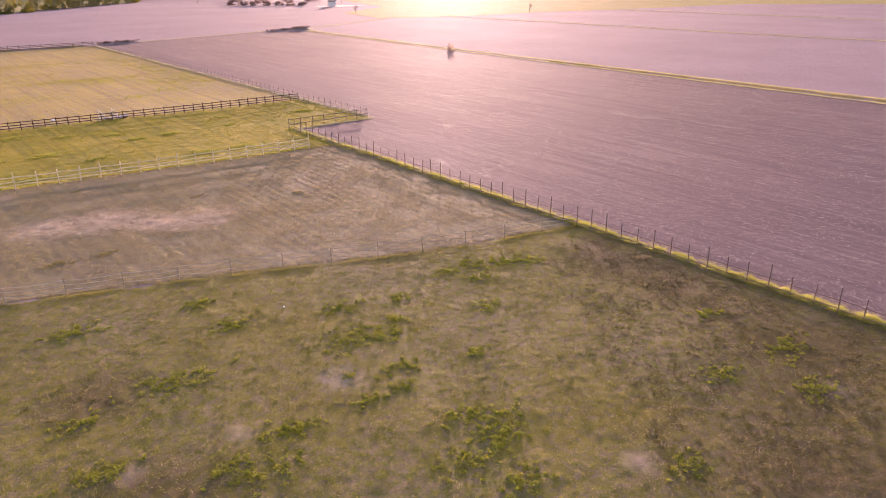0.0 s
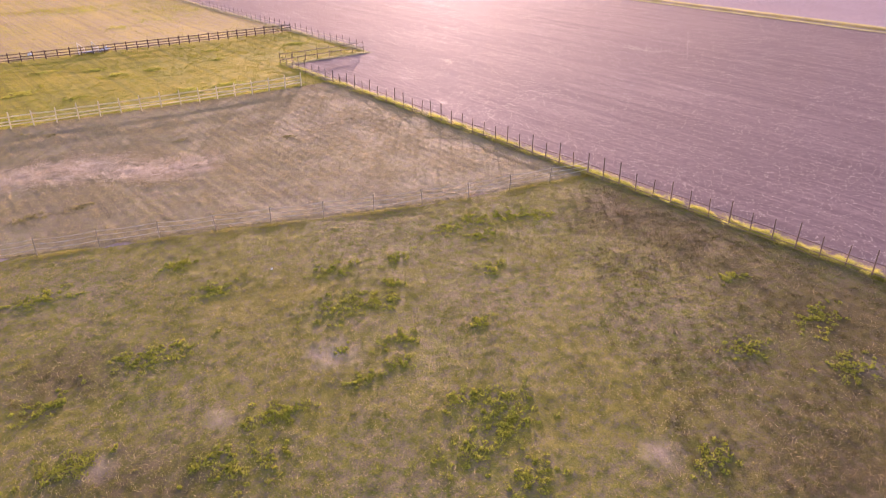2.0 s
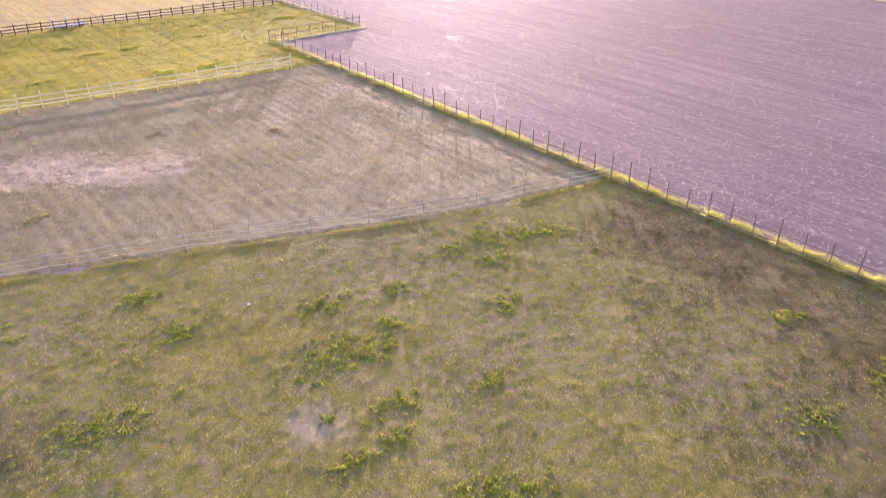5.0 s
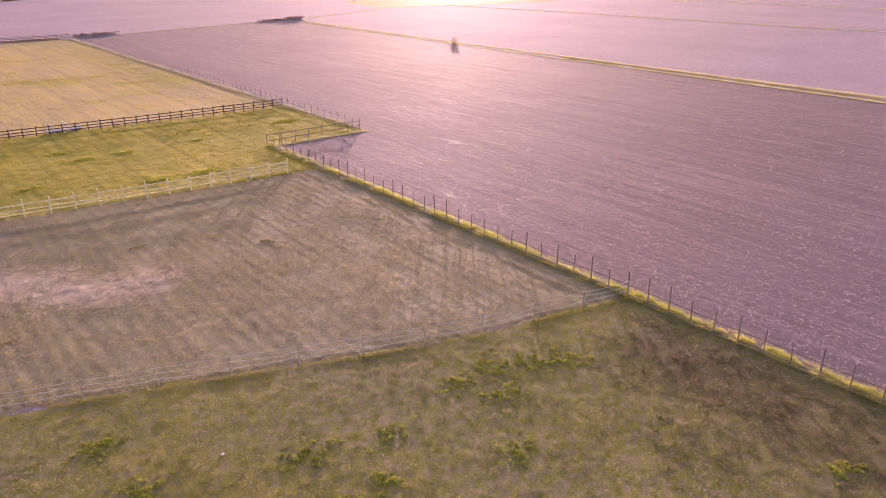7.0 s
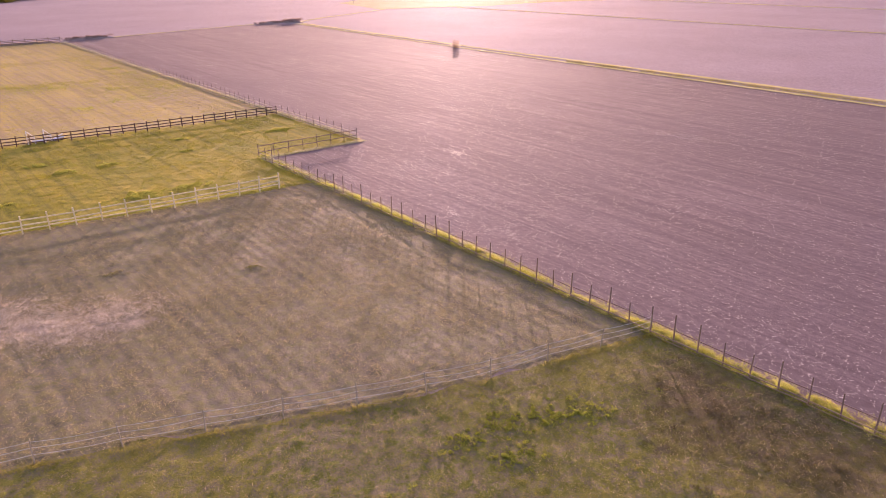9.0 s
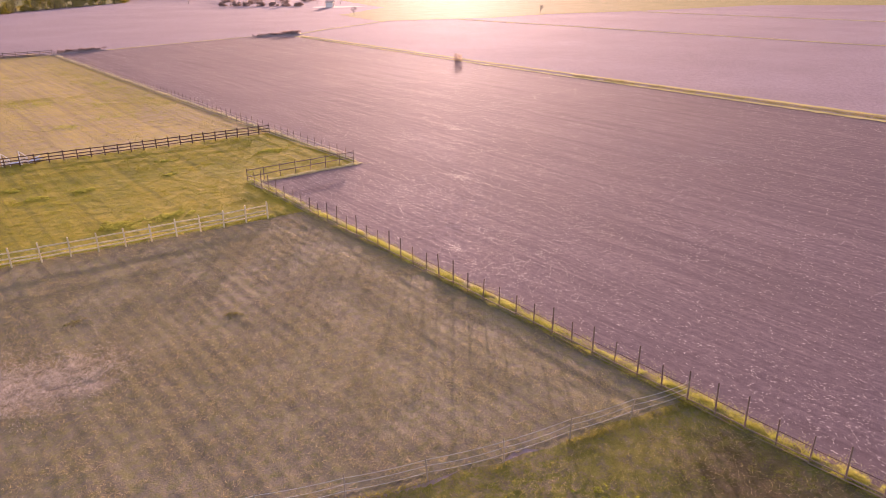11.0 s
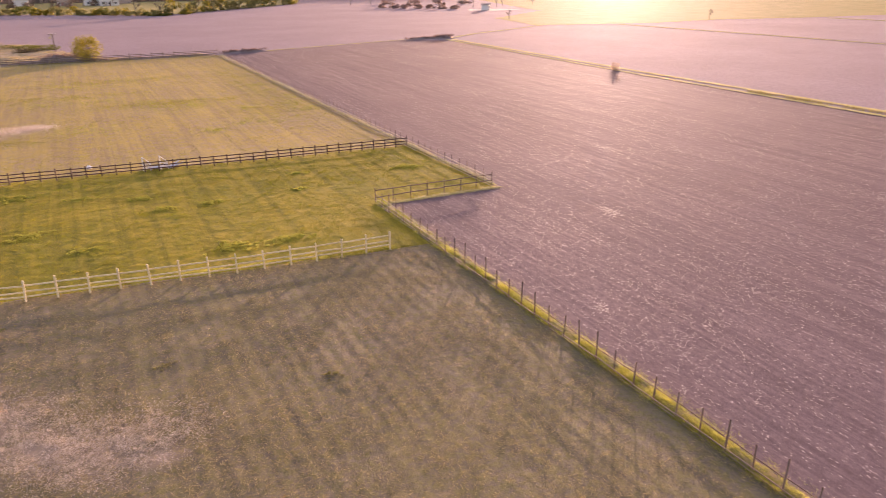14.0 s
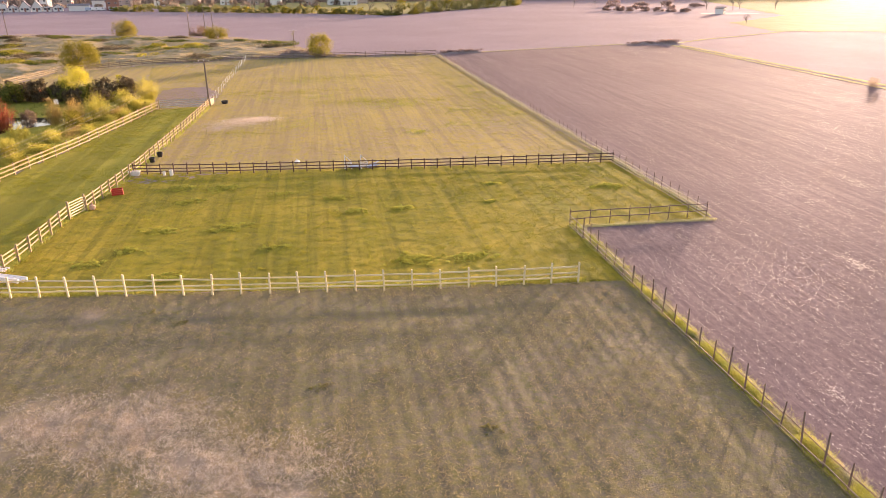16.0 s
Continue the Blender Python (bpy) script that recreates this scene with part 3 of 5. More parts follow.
def rail_fence(name, label, pts, step, post, rail, heights, side=0.06, span=1, seed=1, wobble=0.02, tall=None, group="paddock fences", more=()):
    """Posts along a line with rails nailed to one side."""
    rs = random.Random(seed)
    spots = walk_line(pts, step)
    x0, y0 = spots[0]
    fence = thing(name, pose(x0, y0, 0), label, "fence", group)
    for i, (px, py) in enumerate(spots):
        qx, qy = spots[min(i + 1, len(spots) - 1)]
        if i == len(spots) - 1:
            ox, oy = spots[i - 1]
            ang = math.degrees(math.atan2(py - oy, px - ox))
        else:
            ang = math.degrees(math.atan2(qy - py, qx - px))
        me = tall if tall is not None and rs.random() < 0.35 else post
        ob = part("post", me, None, fence, "", pose(px - x0, py - y0, 0, rs.gauss(0, 1.3), rs.gauss(0, 1.3), ang + rs.gauss(0, 3)))
        ob.scale = (1, 1, rs.uniform(0.95, 1.05))
    for i in range(0, len(spots) - 1, span):
        (px, py), (qx, qy) = spots[i], spots[min(i + span, len(spots) - 1)]
        length, ang = math.hypot(qx - px, qy - py), math.atan2(qy - py, qx - px)
        for z, off, me in [(z, side, rail) for z in heights] + list(more):
            dz1, dz2 = rs.gauss(0, wobble), rs.gauss(0, wobble)
            ob = part("rail", me, None, fence, "", pose((px + qx) / 2 - x0 - math.sin(ang) * off, (py + qy) / 2 - y0 + math.cos(ang) * off, z + (dz1 + dz2) / 2, 0, -math.degrees(math.atan2(dz2 - dz1, length)), math.degrees(ang)))
            ob.scale = (length + 0.03, 1, 1)
    return fence


POST_PALE = post_mesh(1.42, 0.105, WOOD_PALE)
RAIL_PALE = rail_mesh(0.095, 0.04, WOOD_PALE)
POST_TAN = post_mesh(1.30, 0.11, WOOD_TAN)
RAIL_TAN = rail_mesh(0.095, 0.04, WOOD_TAN)
POST_DARK = post_mesh(1.14, 0.10, WOOD_DARK)
RAIL_DARK = rail_mesh(0.09, 0.04, WOOD_DARK)
STAKE = post_mesh(1.36, 0.068, WOOD_STAKE, True, 0.06)
STAKE_TALL = post_mesh(1.66, 0.08, WOOD_STAKE, True, 0.06)
RAIL_LOW = rail_mesh(0.06, 0.05, WOOD_LOW, True)
RAIL_FOOT = rail_mesh(0.06, 0.05, WOOD_FOOT, True)
RAIL_BROWN = rail_mesh(0.05, 0.05, WOOD_STAKE, True)
RAIL_SHORT = rail_mesh(0.07, 0.045, WOOD_STAKE)
RAIL_STAKE = rail_mesh(0.045, 0.045, WOOD_RAIL, True)
POST_GREY = post_mesh(1.4, 0.12, WOOD_GREY)
RAIL_GREY = rail_mesh(0.11, 0.04, WOOD_GREY)

rail_fence("pale_rail_fence", "pale weathered wooden fence with three rails", [WHITE_A, (26.2, 67.9), (14.2, 69.5), (3.6, 71.2), WHITE_B], 1.76, POST_PALE, RAIL_PALE, (0.38, 0.66, 1.08), -0.06, 1, 11, 0.025)
rail_fence("dark_rail_fence", "dark brown stained fence with three rails", [(51.0, 95.2), (34.3, 96.3), (11.9, 98.6), (3.0, 100.0)], 1.3, POST_DARK, RAIL_DARK, (0.32, 0.62, 0.96), -0.06, 1, 12, 0.012)
rail_fence("track_side_fence", "tan wooden fence with three rails beside a grass track", LEFT_LINE[:3], 1.75, POST_TAN, RAIL_TAN, (0.45, 0.80, 1.12), 0.06, 1, 13)
rail_fence("track_side_fence", "tan wooden fence with three rails beside a grass track", LEFT_LINE[3:], 1.75, POST_TAN, RAIL_TAN, (0.45, 0.80, 1.12), 0.06, 1, 14)
rail_fence("meadow_rail_fence", "golden wooden fence with three long rails", [(-15.5, 72.0), (-9.2, 100.0), (-6.0, 113.7), (-1.8, 137.4)], 2.4, POST_TAN, RAIL_TAN, (0.35, 0.75, 1.15), -0.06, 1, 15)
rail_fence("field_edge_fence", "brown stakes with thin rails along a ploughed field", [(FENCE_X, 2.0), (FENCE_X, 66.0)], 1.35, STAKE, RAIL_FOOT, (0.07, 0.27), 0.10, 2, 16, 0.03, STAKE_TALL, more=((0.72, -0.06, RAIL_BROWN),))
rail_fence("field_edge_fence", "brown stakes with four thin pale rails at a paddock corner", [(FENCE_X, 66.0), (FENCE_X, 77.4)], 1.35, STAKE, RAIL_STAKE, (0.08, 0.30, 0.58, 0.92), 0.08, 2, 26, 0.03, STAKE_TALL)
rail_fence("field_edge_fence", "short line of brown stakes with two brown rails", [(FENCE_X, 77.4), (51.3, 77.2)], 1.7, STAKE, RAIL_SHORT, (0.62, 1.18), -0.06, 2, 17, 0.015)
rail_fence("field_edge_fence", "long line of brown stakes with bleached thin rails", BOUND_B, 1.5, STAKE, RAIL_LOW, (0.10, 0.32, 0.56, 0.84), 0.07, 2, 18, 0.025)
rail_fence("boundary_fence", "grey-brown wooden fence at the far end of the paddocks", [(50.3, 201.9), (27.0, 202.0), (5.6, 203.0), (-14.0, 197.5), (-24.0, 190.2)], 2.4, POST_GREY, RAIL_GREY, (0.4, 0.75, 1.1), 0.06, 1, 19)
rail_fence("boundary_fence", "tan wooden fence bordering the pond meadow", [(-24.0, 190.2), (-30.0, 188.0), (-34.0, 168.0), (-44.0, 156.0)], 2.2, POST_TAN, RAIL_TAN, (0.4, 0.75, 1.1), 0.06, 1, 20)


def tape_fence(name, label, pts, step, high, heights, sag, post_material, tape_r, seed):
    """Thin posts carrying sagging tapes."""
    rs = random.Random(seed)
    spots = walk_line(pts, step)
    x0, y0 = spots[0]
    fence = thing(name, pose(x0, y0, 0), label, "fence", "paddock fences")
    me = post_mesh(high, 0.055, post_material, True, 0.02)
    for px, py in spots:
        part("post", me, None, fence, "", pose(px - x0, py - y0, 0, rs.gauss(0, 2.5), rs.gauss(0, 2.5), rs.uniform(0, 360)))
    for z in heights:
        bm = bmesh.new()
        for (px, py), (qx, qy) in zip(spots, spots[1:]):
            droop = sag * rs.uniform(0.5, 1.4)
            prev = None
            for k in range(7):
                f = k / 6
                p = (px + (qx - px) * f - x0, py + (qy - py) * f - y0, z - droop * 4 * f * (1 - f))
                if prev:
                    rod(bm, prev, p, tape_r, tape_r, 4)
                prev = p
        part("tape", bm, TAPE, fence)
    return fence


tape_fence("tape_fence", "thin posts carrying three white sagging tapes", WIRE_LINE, 3.19, 1.12, (0.42, 0.74, 1.02), 0.07, WOOD_RAIL, 0.011, 21)
tape_fence("tape_fence", "white posts carrying thin tapes up the dry paddock", [(5.4, 139.5), (5.5, 169.4), (5.6, 200.4)], 3.4, 1.35, (0.6, 1.2), 0.04, WHITE, 0.014, 22)


def field_gate(x, y, ang, wide, high, bars, material, label):
    gate = thing("field_gate", pose(x, y, 0, 0, 0, ang), label, "gate")
    for px in (-0.09, wide + 0.09):
        part("gate_post", box_mesh((0.15, 0.15, high + 0.45), (px, 0, (high + 0.1) / 2), 0.012), WOOD_TAN, gate)
    for px in (0.04, wide - 0.04):
        part("stile", box_mesh((0.075, 0.05, high - 0.1), (px, 0, high / 2 + 0.1), 0.006), material, gate)
    for i in range(bars):
        part("bar", box_mesh((wide - 0.15, 0.03, 0.075), (wide / 2, 0, 0.2 + (high - 0.15) * i / (bars - 1)), 0.005), material, gate)
    bm = bmesh.new()
    rod(bm, (0.08, 0.035, 0.22), (wide - 0.08, 0.035, high), 0.03, 0.03, 4)
    part("brace", bm, material, gate)
    part("latch", box_mesh((0.16, 0.04, 0.04), (wide - 0.02, -0.05, high * 0.75), 0.005), STEEL, gate)
    return gate


field_gate(1.02, 86.75, math.degrees(math.atan2(2.0, 0.65)), 1.95, 1.25, 6, WOOD_PALE, "pale wooden six-bar gate, closed, in the track fence")
field_gate(-1.6, 137.9, 6.0, 6.7, 1.2, 5, STEEL, "wide grey steel field gate closing the grass track")

# ---- small things in the paddocks ----
def bathtub(x, y, ang):
    tub = thing("water_trough", pose(x, y, 0, 0, 0, ang), "old white bathtub used as a water trough", "trough")
    bm = bmesh.new()
    rings = [(0.30, 0.05), (0.37, 0.3), (0.40, 0.55), (0.46, 0.58), (0.46, 0.60), (0.37, 0.59), (0.33, 0.25), (0.22, 0.14)]
    lathe(bm, rings, 20, (True, True))
    bmesh.ops.scale(bm, vec=(1.35, 0.75, 0.8), verts=bm.verts[:])
    bmesh.ops.recalc_face_normals(bm, faces=bm.faces[:])
    part("basin", bm, WHITE, tub)
    bm = bmesh.new()
    bmesh.ops.create_circle(bm, cap_ends=True, segments=20, radius=0.35)
    bmesh.ops.transform(bm, matrix=pose(0, 0, 0.36) @ Matrix.Diagonal((1.35, 0.75, 1, 1)), verts=bm.verts[:])
    part("water", bm, WATER, tub)
    for sx in (-0.3, 0.3):
        for sy in (-0.15, 0.15):
            part("foot", box_mesh((0.08, 0.08, 0.1), (sx, sy, 0.05), 0.01), WHITE, tub)
    return tub


bathtub(3.15, 99.55, 8)


def crate(x, y, ang, w, d, h, material, label):
    c = thing("feed_crate", pose(x, y, 0.025, 0, 0, ang), label, "crate")
    part("floor_panel", box_mesh((w - 0.06, d - 0.06, 0.04), (0, 0, 0.05), 0.005), material, c)
    for sy in (-1, 1):
        for k in range(3):
            part("side_board", box_mesh((w, 0.035, h / 3 - 0.02), (0, sy * d / 2, 0.04 + h / 3 * (k + 0.5)), 0.006), material, c)
    for sx in (-1, 1):
        for k in range(3):
            part("end_board", box_mesh((0.035, d - 0.04, h / 3 - 0.02), (sx * (w / 2 - 0.02), 0, 0.04 + h / 3 * (k + 0.5)), 0.006), material, c)
    for sx in (-1, 1):
        for sy in (-1, 1):
            part("corner_post", box_mesh((0.07, 0.07, h + 0.06), (sx * (w / 2 - 0.07), sy * (d / 2 - 0.06), (h + 0.06) / 2), 0.006), material, c)
    return c


crate(3.1, 93.1, 12, 0.95, 0.7, 0.5, RED, "open red-painted wooden feed crate on the grass")


def bucket(name, x, y, r, h, material, label, ang=0.0, tip=0.0, z=0.025):
    b = thing(name, pose(x, y, z, tip, 0, ang), label, "bucket")
    bm = lathe(bmesh.new(), [(r * 0.78, 0.0), (r * 0.9, h * 0.5), (r, h), (r * 1.06, h), (r * 1.06, h + 0.03), (r * 0.95, h + 0.03), (r * 0.8, 0.06)], 18, (True, True))
    part("shell", bm, material, b)
    bm = bmesh.new()
    for k in range(8):
        a1, a2 = math.pi * k / 8, math.pi * (k + 1) / 8
        rod(bm, (r * math.cos(a1), 0, h + r * 0.6 * math.sin(a1)), (r * math.cos(a2), 0, h + r * 0.6 * math.sin(a2)), 0.012, 0.012, 5)
    part("handle", bm, STEEL, b)
    return b


bucket("feed_tub", 4.1, 107.2, 0.32, 0.48, BLACK, "black rubber feed tub beside the fence")
bucket("feed_tub", 3.75, 104.9, 0.30, 0.44, BLACK, "black rubber feed tub beside the fence")
bucket("feed_tub", 7.3, 140.8, 0.52, 0.4, BLACK, "wide dark feed tub on bare ground")
bucket("white_bucket", 6.7, 99.0, 0.2, 0.5, WHITE, "white plastic bucket by the dark fence")
bucket("white_bucket", 6.0, 99.15, 0.15, 0.34, WHITE, "white plastic bucket by the dark fence")


def sack(x, y, ang, size, material, label, z=0.025):
    s = thing("feed_sack", pose(x, y, z, 0, 0, ang), label, "sack")
    bm = bmesh.new()
    bmesh.ops.create_icosphere(bm, subdivisions=3, radius=1.0)
    for v in bm.verts:
        n = noise.noise(v.co * 2.1 + Vector((x, y, 0)))
        v.co = Vector((v.co.x * size[0], v.co.y * size[1], max(0.0, v.co.z * 0.5 + 0.42) * size[2])) * (1 + 0.22 * n)
        v.co.z = max(0.0, v.co.z)
    part("bag", bm, material, s)
    bm = bmesh.new()
    rod(bm, (0, 0, size[2] * 0.85), (0.05, 0.02, size[2] * 1.15), size[0] * 0.25, size[0] * 0.38, 8)
    part("neck", bm, material, s)
    return s


sack(18.8, 101.3, 20, (0.30, 0.26, 0.35), WHITE, "crumpled white plastic sack on dry grass")
sack(2.1, 88.9, 50, (0.28, 0.24, 0.55), PINK, "faded pinkish sack leaning by the gate")
sack(16.1, 33.7, 0, (0.07, 0.06, 0.06), WHITE, "small scrap of white plastic on the turf")


def jump_wing(x, y, ang, label):
    w = thing("jump_wing", pose(x, y, 0.02, 0, 0, ang), label, "jump stand", "jumping gear by the dark fence")
    bm = bmesh.new()
    for px, h in ((0.0, 1.55), (0.75, 0.8)):
        part("upright", box_mesh((0.09, 0.09, h), (px, 0, h / 2), 0.008), WHITE, w)
    for k in range(4):
        part("slat", box_mesh((0.72, 0.03, 0.09), (0.375, 0, 0.18 + 0.17 * k), 0.005), WHITE, w)
    rod(bm, (0.0, 0, 1.5), (0.75, 0, 0.78), 0.04, 0.04, 4)
    part("top_bar", bm, WHITE, w)
    for px in (0.0, 0.75):
        part("foot", box_mesh((0.09, 0.6, 0.08), (px, 0, 0.04), 0.006), WHITE, w)
    return w


for wx, wy, wang, wlab in ((23.6, 98.2, -4, "white wooden jump wing standing idle by the fence"), (25.2, 98.0, 10, "white wooden jump wing with a sloped top")):
    jump_wing(wx, wy, wang, wlab).scale = (0.9, 0.9, 0.9)


def plank_stack(name, x, y, ang, n, length, material, label, seed, thick=0.12, lift=0.0):
    rs = random.Random(seed)
    s = thing(name, pose(x, y, 0.02, 0, 0, ang), label, "timber stack")
    for k in (-0.3, 0.3):
        part("bearer", box_mesh((0.12, 0.9, 0.10), (k * length, 0, 0.05), 0.01), WOOD_GREY, s)
    for i in range(n):
        row, col = divmod(i, 5)
        bm = bmesh.new()
        yy, zz = (col - 2) * (thick + 0.02) + row * 0.04, 0.10 + thick / 2 + row * thick
        d = rs.gauss(0, 0.18)
        rod(bm, (-length / 2 + d, yy + rs.gauss(0, 0.03), zz), (length / 2 + d, yy + rs.gauss(0, 0.05), zz + lift * rs.random()), thick / 2, thick / 2, 8)
        part("pole", bm, material, s)
    return s


plank_stack("blue_pole_stack", 24.7, 98.4, -5, 4, 1.2, BLUE, "low stack of blue-grey jump poles behind the fence", 31)
plank_stack("blue_pole_stack", 26.4, 98.1, 24, 5, 1.3, BLUE, "short blue-grey poles lying by the fence", 32, 0.11, 0.35)
plank_stack("white_pole_stack", 0.1, 74.5, -28, 11, 4.4, WHITE, "stack of long white-painted poles in the corner", 33, 0.11, 0.2)
plank_stack("white_pole_stack", -1.2, 76.4, -32, 8, 3.6, WHITE, "stack of white-painted poles by the fence", 34, 0.11, 0.25)


def notice(x, y, label):
    s = thing("small_sign", pose(x, y, 0, 0, 0, 20), label, "sign")
    part("post", box_mesh((0.08, 0.08, 1.1), (0, 0, 0.55), 0.008), WOOD_GREY, s)
    part("board", box_mesh((0.6, 0.04, 0.7), (0, -0.06, 0.95), 0.01), WHITE, s)
    return s


def board(x, y, ang, w, h, label):
    s = thing("wooden_board", pose(x, y, 0.02, 0, 0, ang), label, "board")
    part("panel", box_mesh((w, 0.05, h), (0, 0, h / 2 + 0.1), 0.01), WOOD_TAN, s)
    for px in (-w / 2 + 0.08, w / 2 - 0.08):
        part("leg", box_mesh((0.08, 0.08, h + 0.15), (px, 0.07, (h + 0.15) / 2), 0.008), WOOD_GREY, s)
    return s


board(5.65, 139.3, 75, 1.3, 1.0, "pale wooden board fixed at the end of the fence")
notice(-17.1, 142.2, "small white notice board on a post in the meadow")

# ---- power line ----
def pole(x, y, high, ang, label, arm=1.8):
    p = thing("power_pole", pose(x, y, 0, 0, 0, ang), label, "utility pole", "power poles")
    bm = bmesh.new()
    rod(bm, (0, 0, -0.3), (0, 0, high), 0.15, 0.10, 10)
    part("shaft", bm, WOOD_GREY, p)
    part("crossarm", box_mesh((arm, 0.1, 0.12), (0, -0.1, high - 0.25), 0.01), WOOD_GREY, p)
    for k in (-1, 0, 1):
        bm = lathe(bmesh.new(), [(0.05, 0), (0.08, 0.06), (0.05, 0.1), (0.08, 0.16), (0.03, 0.24)], 8, (True, True))
        part("insulator", bm, WHITE, p, "", pose(k * arm * 0.44, -0.1, high - 0.19))
    return p


POLES = [(-6.9, 58.0), (4.6, 143.5), (16.1, 229.1)]
head = math.degrees(math.atan2(85.0, 11.5)) - 90
TOPS = (6.3, 6.3, 4.6)
for (px, py), high in zip(POLES, TOPS):
    pole(px, py, high, head, "grey wooden power pole with a short crossarm")
for px, py in ((-22.4, 303.0), (-17.9, 310.5), (-15.0, 309.7), (-78.8, 292.7)):
    pole(px, py, 8.0, 20, "slim wooden power pole at the field edge", 1.2)


def cable(p, q, sag, r, label):
    bm = bmesh.new()
    prev = None
    for k in range(21):
        f = k / 20
        c = (p[0] + (q[0] - p[0]) * f, p[1] + (q[1] - p[1]) * f, p[2] + (q[2] - p[2]) * f - sag * 4 * f * (1 - f))
        if prev:
            rod(bm, prev, c, r, r, 4)
        prev = c
    return tagged(part("power_cable", bm, WIRE), label, "cable", "power cables")


ca, sa = math.cos(radians(head)), math.sin(radians(head))
for (x1, y1), (x2, y2), h1, h2 in zip(POLES, POLES[1:], TOPS, TOPS[1:]):
    for k in (-0.8, 0.0, 0.8):
        cable((x1 + k * ca, y1 + k * sa, h1 + 0.05), (x2 + k * ca, y2 + k * sa, h2 + 0.05), 0.9, 0.007, "thin power cable slung between two poles")

# ---- trees and bushes ----
def leaf_cloud(centres, radii, per, size, rs, stretch=(1, 1, 1)):
    """Many small four-cornered leaves in loose clumps."""
    vs = []
    for c, r in zip(centres, radii):
        n = per
        d = rs.normal(0, 1, (n, 3))
        d /= np.linalg.norm(d, axis=1)[:, None] + 1e-6
        rad = r * rs.uniform(0.25, 1.0, n) ** 0.6
        p = np.asarray(c) + d * rad[:, None] * np.asarray(stretch)
        a = rs.normal(0, 1, (n, 3))
        a /= np.linalg.norm(a, axis=1)[:, None]
        b = np.cross(a, rs.normal(0, 1, (n, 3)))
        b /= np.linalg.norm(b, axis=1)[:, None] + 1e-6
        s = (size * rs.uniform(0.5, 1.4, n))[:, None]
        vs.append(np.stack([p - a * s, p + b * s * 0.55, p + a * s, p - b * s * 0.55], 1))
    v = np.concatenate(vs)
    v[:, :, 2] = np.maximum(v[:, :, 2], 0.03)
    return v.reshape(-1, 3), np.arange(len(v) * 4).reshape(-1, 4)


def leafy_tree(name, label, x, y, high, wide, leaf, seed, clumps=26, per=70, size=0.16, low=0.12, category="tree", bark=None, group="", clear=0.0):
    """A tapered trunk, limbs and a crown of leaves with an uneven outline."""
    rs = np.random.RandomState(seed)
    t = thing(name, pose(x, y, 0, 0, 0, rs.uniform(0, 360)), label, category, group)
    bm = bmesh.new()
    fork = Vector((rs.normal(0, 0.03) * high, rs.normal(0, 0.03) * high, high * (0.28 + clear)))
    rod(bm, (0, 0, -0.15), fork, high * 0.028 + 0.03, high * 0.018 + 0.02, 8)
    cs, rr = [], []
    for i in range(clumps):
        az, u = rs.uniform(0, 2 * math.pi), rs.uniform(0, 1)
        z = low + clear + (0.9 - low - clear) * u
        prof = math.sin(math.pi * min(1, 0.18 + 0.72 * u)) ** 0.7
        r = wide / 2 * prof * (0.30 + 0.55 * math.sqrt(rs.rand()))
        c = Vector((math.cos(az) * r, math.sin(az) * r, z * high))
        cs.append(tuple(c))
        rr.append(wide * rs.uniform(0.13, 0.24))
        if i % 2 == 0:
            mid = fork.lerp(c, 0.5) + Vector((0, 0, high * 0.03))
            rod(bm, fork if c.z > fork.z else fork * 0.5, mid, high * 0.007 + 0.008, high * 0.005 + 0.006, 5)
            rod(bm, mid, c, high * 0.005 + 0.006, 0.006, 4)
    part("trunk", bm, bark or BARK, t)
    v, q = leaf_cloud(cs, rr, int(per * 1.25), size, rs, (1, 1, min(1.0, 1.5 * high / wide)))
    part("crown", mesh_of("crown", v, q), leaf, t)
    return t


def bare_tree(x, y, high, seed, label="bare leafless tree with fine twigs", material=None):
    rs = random.Random(seed)
    t = thing("bare_tree", pose(x, y, 0, 0, 0, rs.uniform(0, 360)), label, "tree", "bare trees")
    trunk, twigs = bmesh.new(), bmesh.new()

    def grow(p, d, length, r, depth):
        q = p + d * length
        rod(trunk if depth < 2 else twigs, p, q, r, r * 0.65, 6 if depth < 2 else 3)
        if depth < 4:
            for _ in range(3 if depth else 5):
                n = Vector((rs.gauss(0, 1), rs.gauss(0, 1), rs.gauss(0.35, 0.6))).normalized()
                grow(p + d * length * rs.uniform(0.55, 1.0), (d * 0.9 + n * 0.75).normalized(), length * rs.uniform(0.55, 0.75), r * 0.55, depth + 1)

    grow(Vector((0, 0, -0.2)), Vector((rs.gauss(0, 0.05), rs.gauss(0, 0.05), 1)).normalized(), high * 0.33, high * 0.017, 0)
    part("trunk", trunk, material or BARK, t)
    tagged(part("twigs", twigs, material or BARK, t), "", "", "", "stuff")
    return t


def bush(label, x, y, high, wide, leaf, seed, clumps=16, per=60, size=0.14, name="bush", group=""):
    return leafy_tree(name, label, x, y, high, wide, leaf, seed, clumps, per, size, 0.02, "bush", None, group)


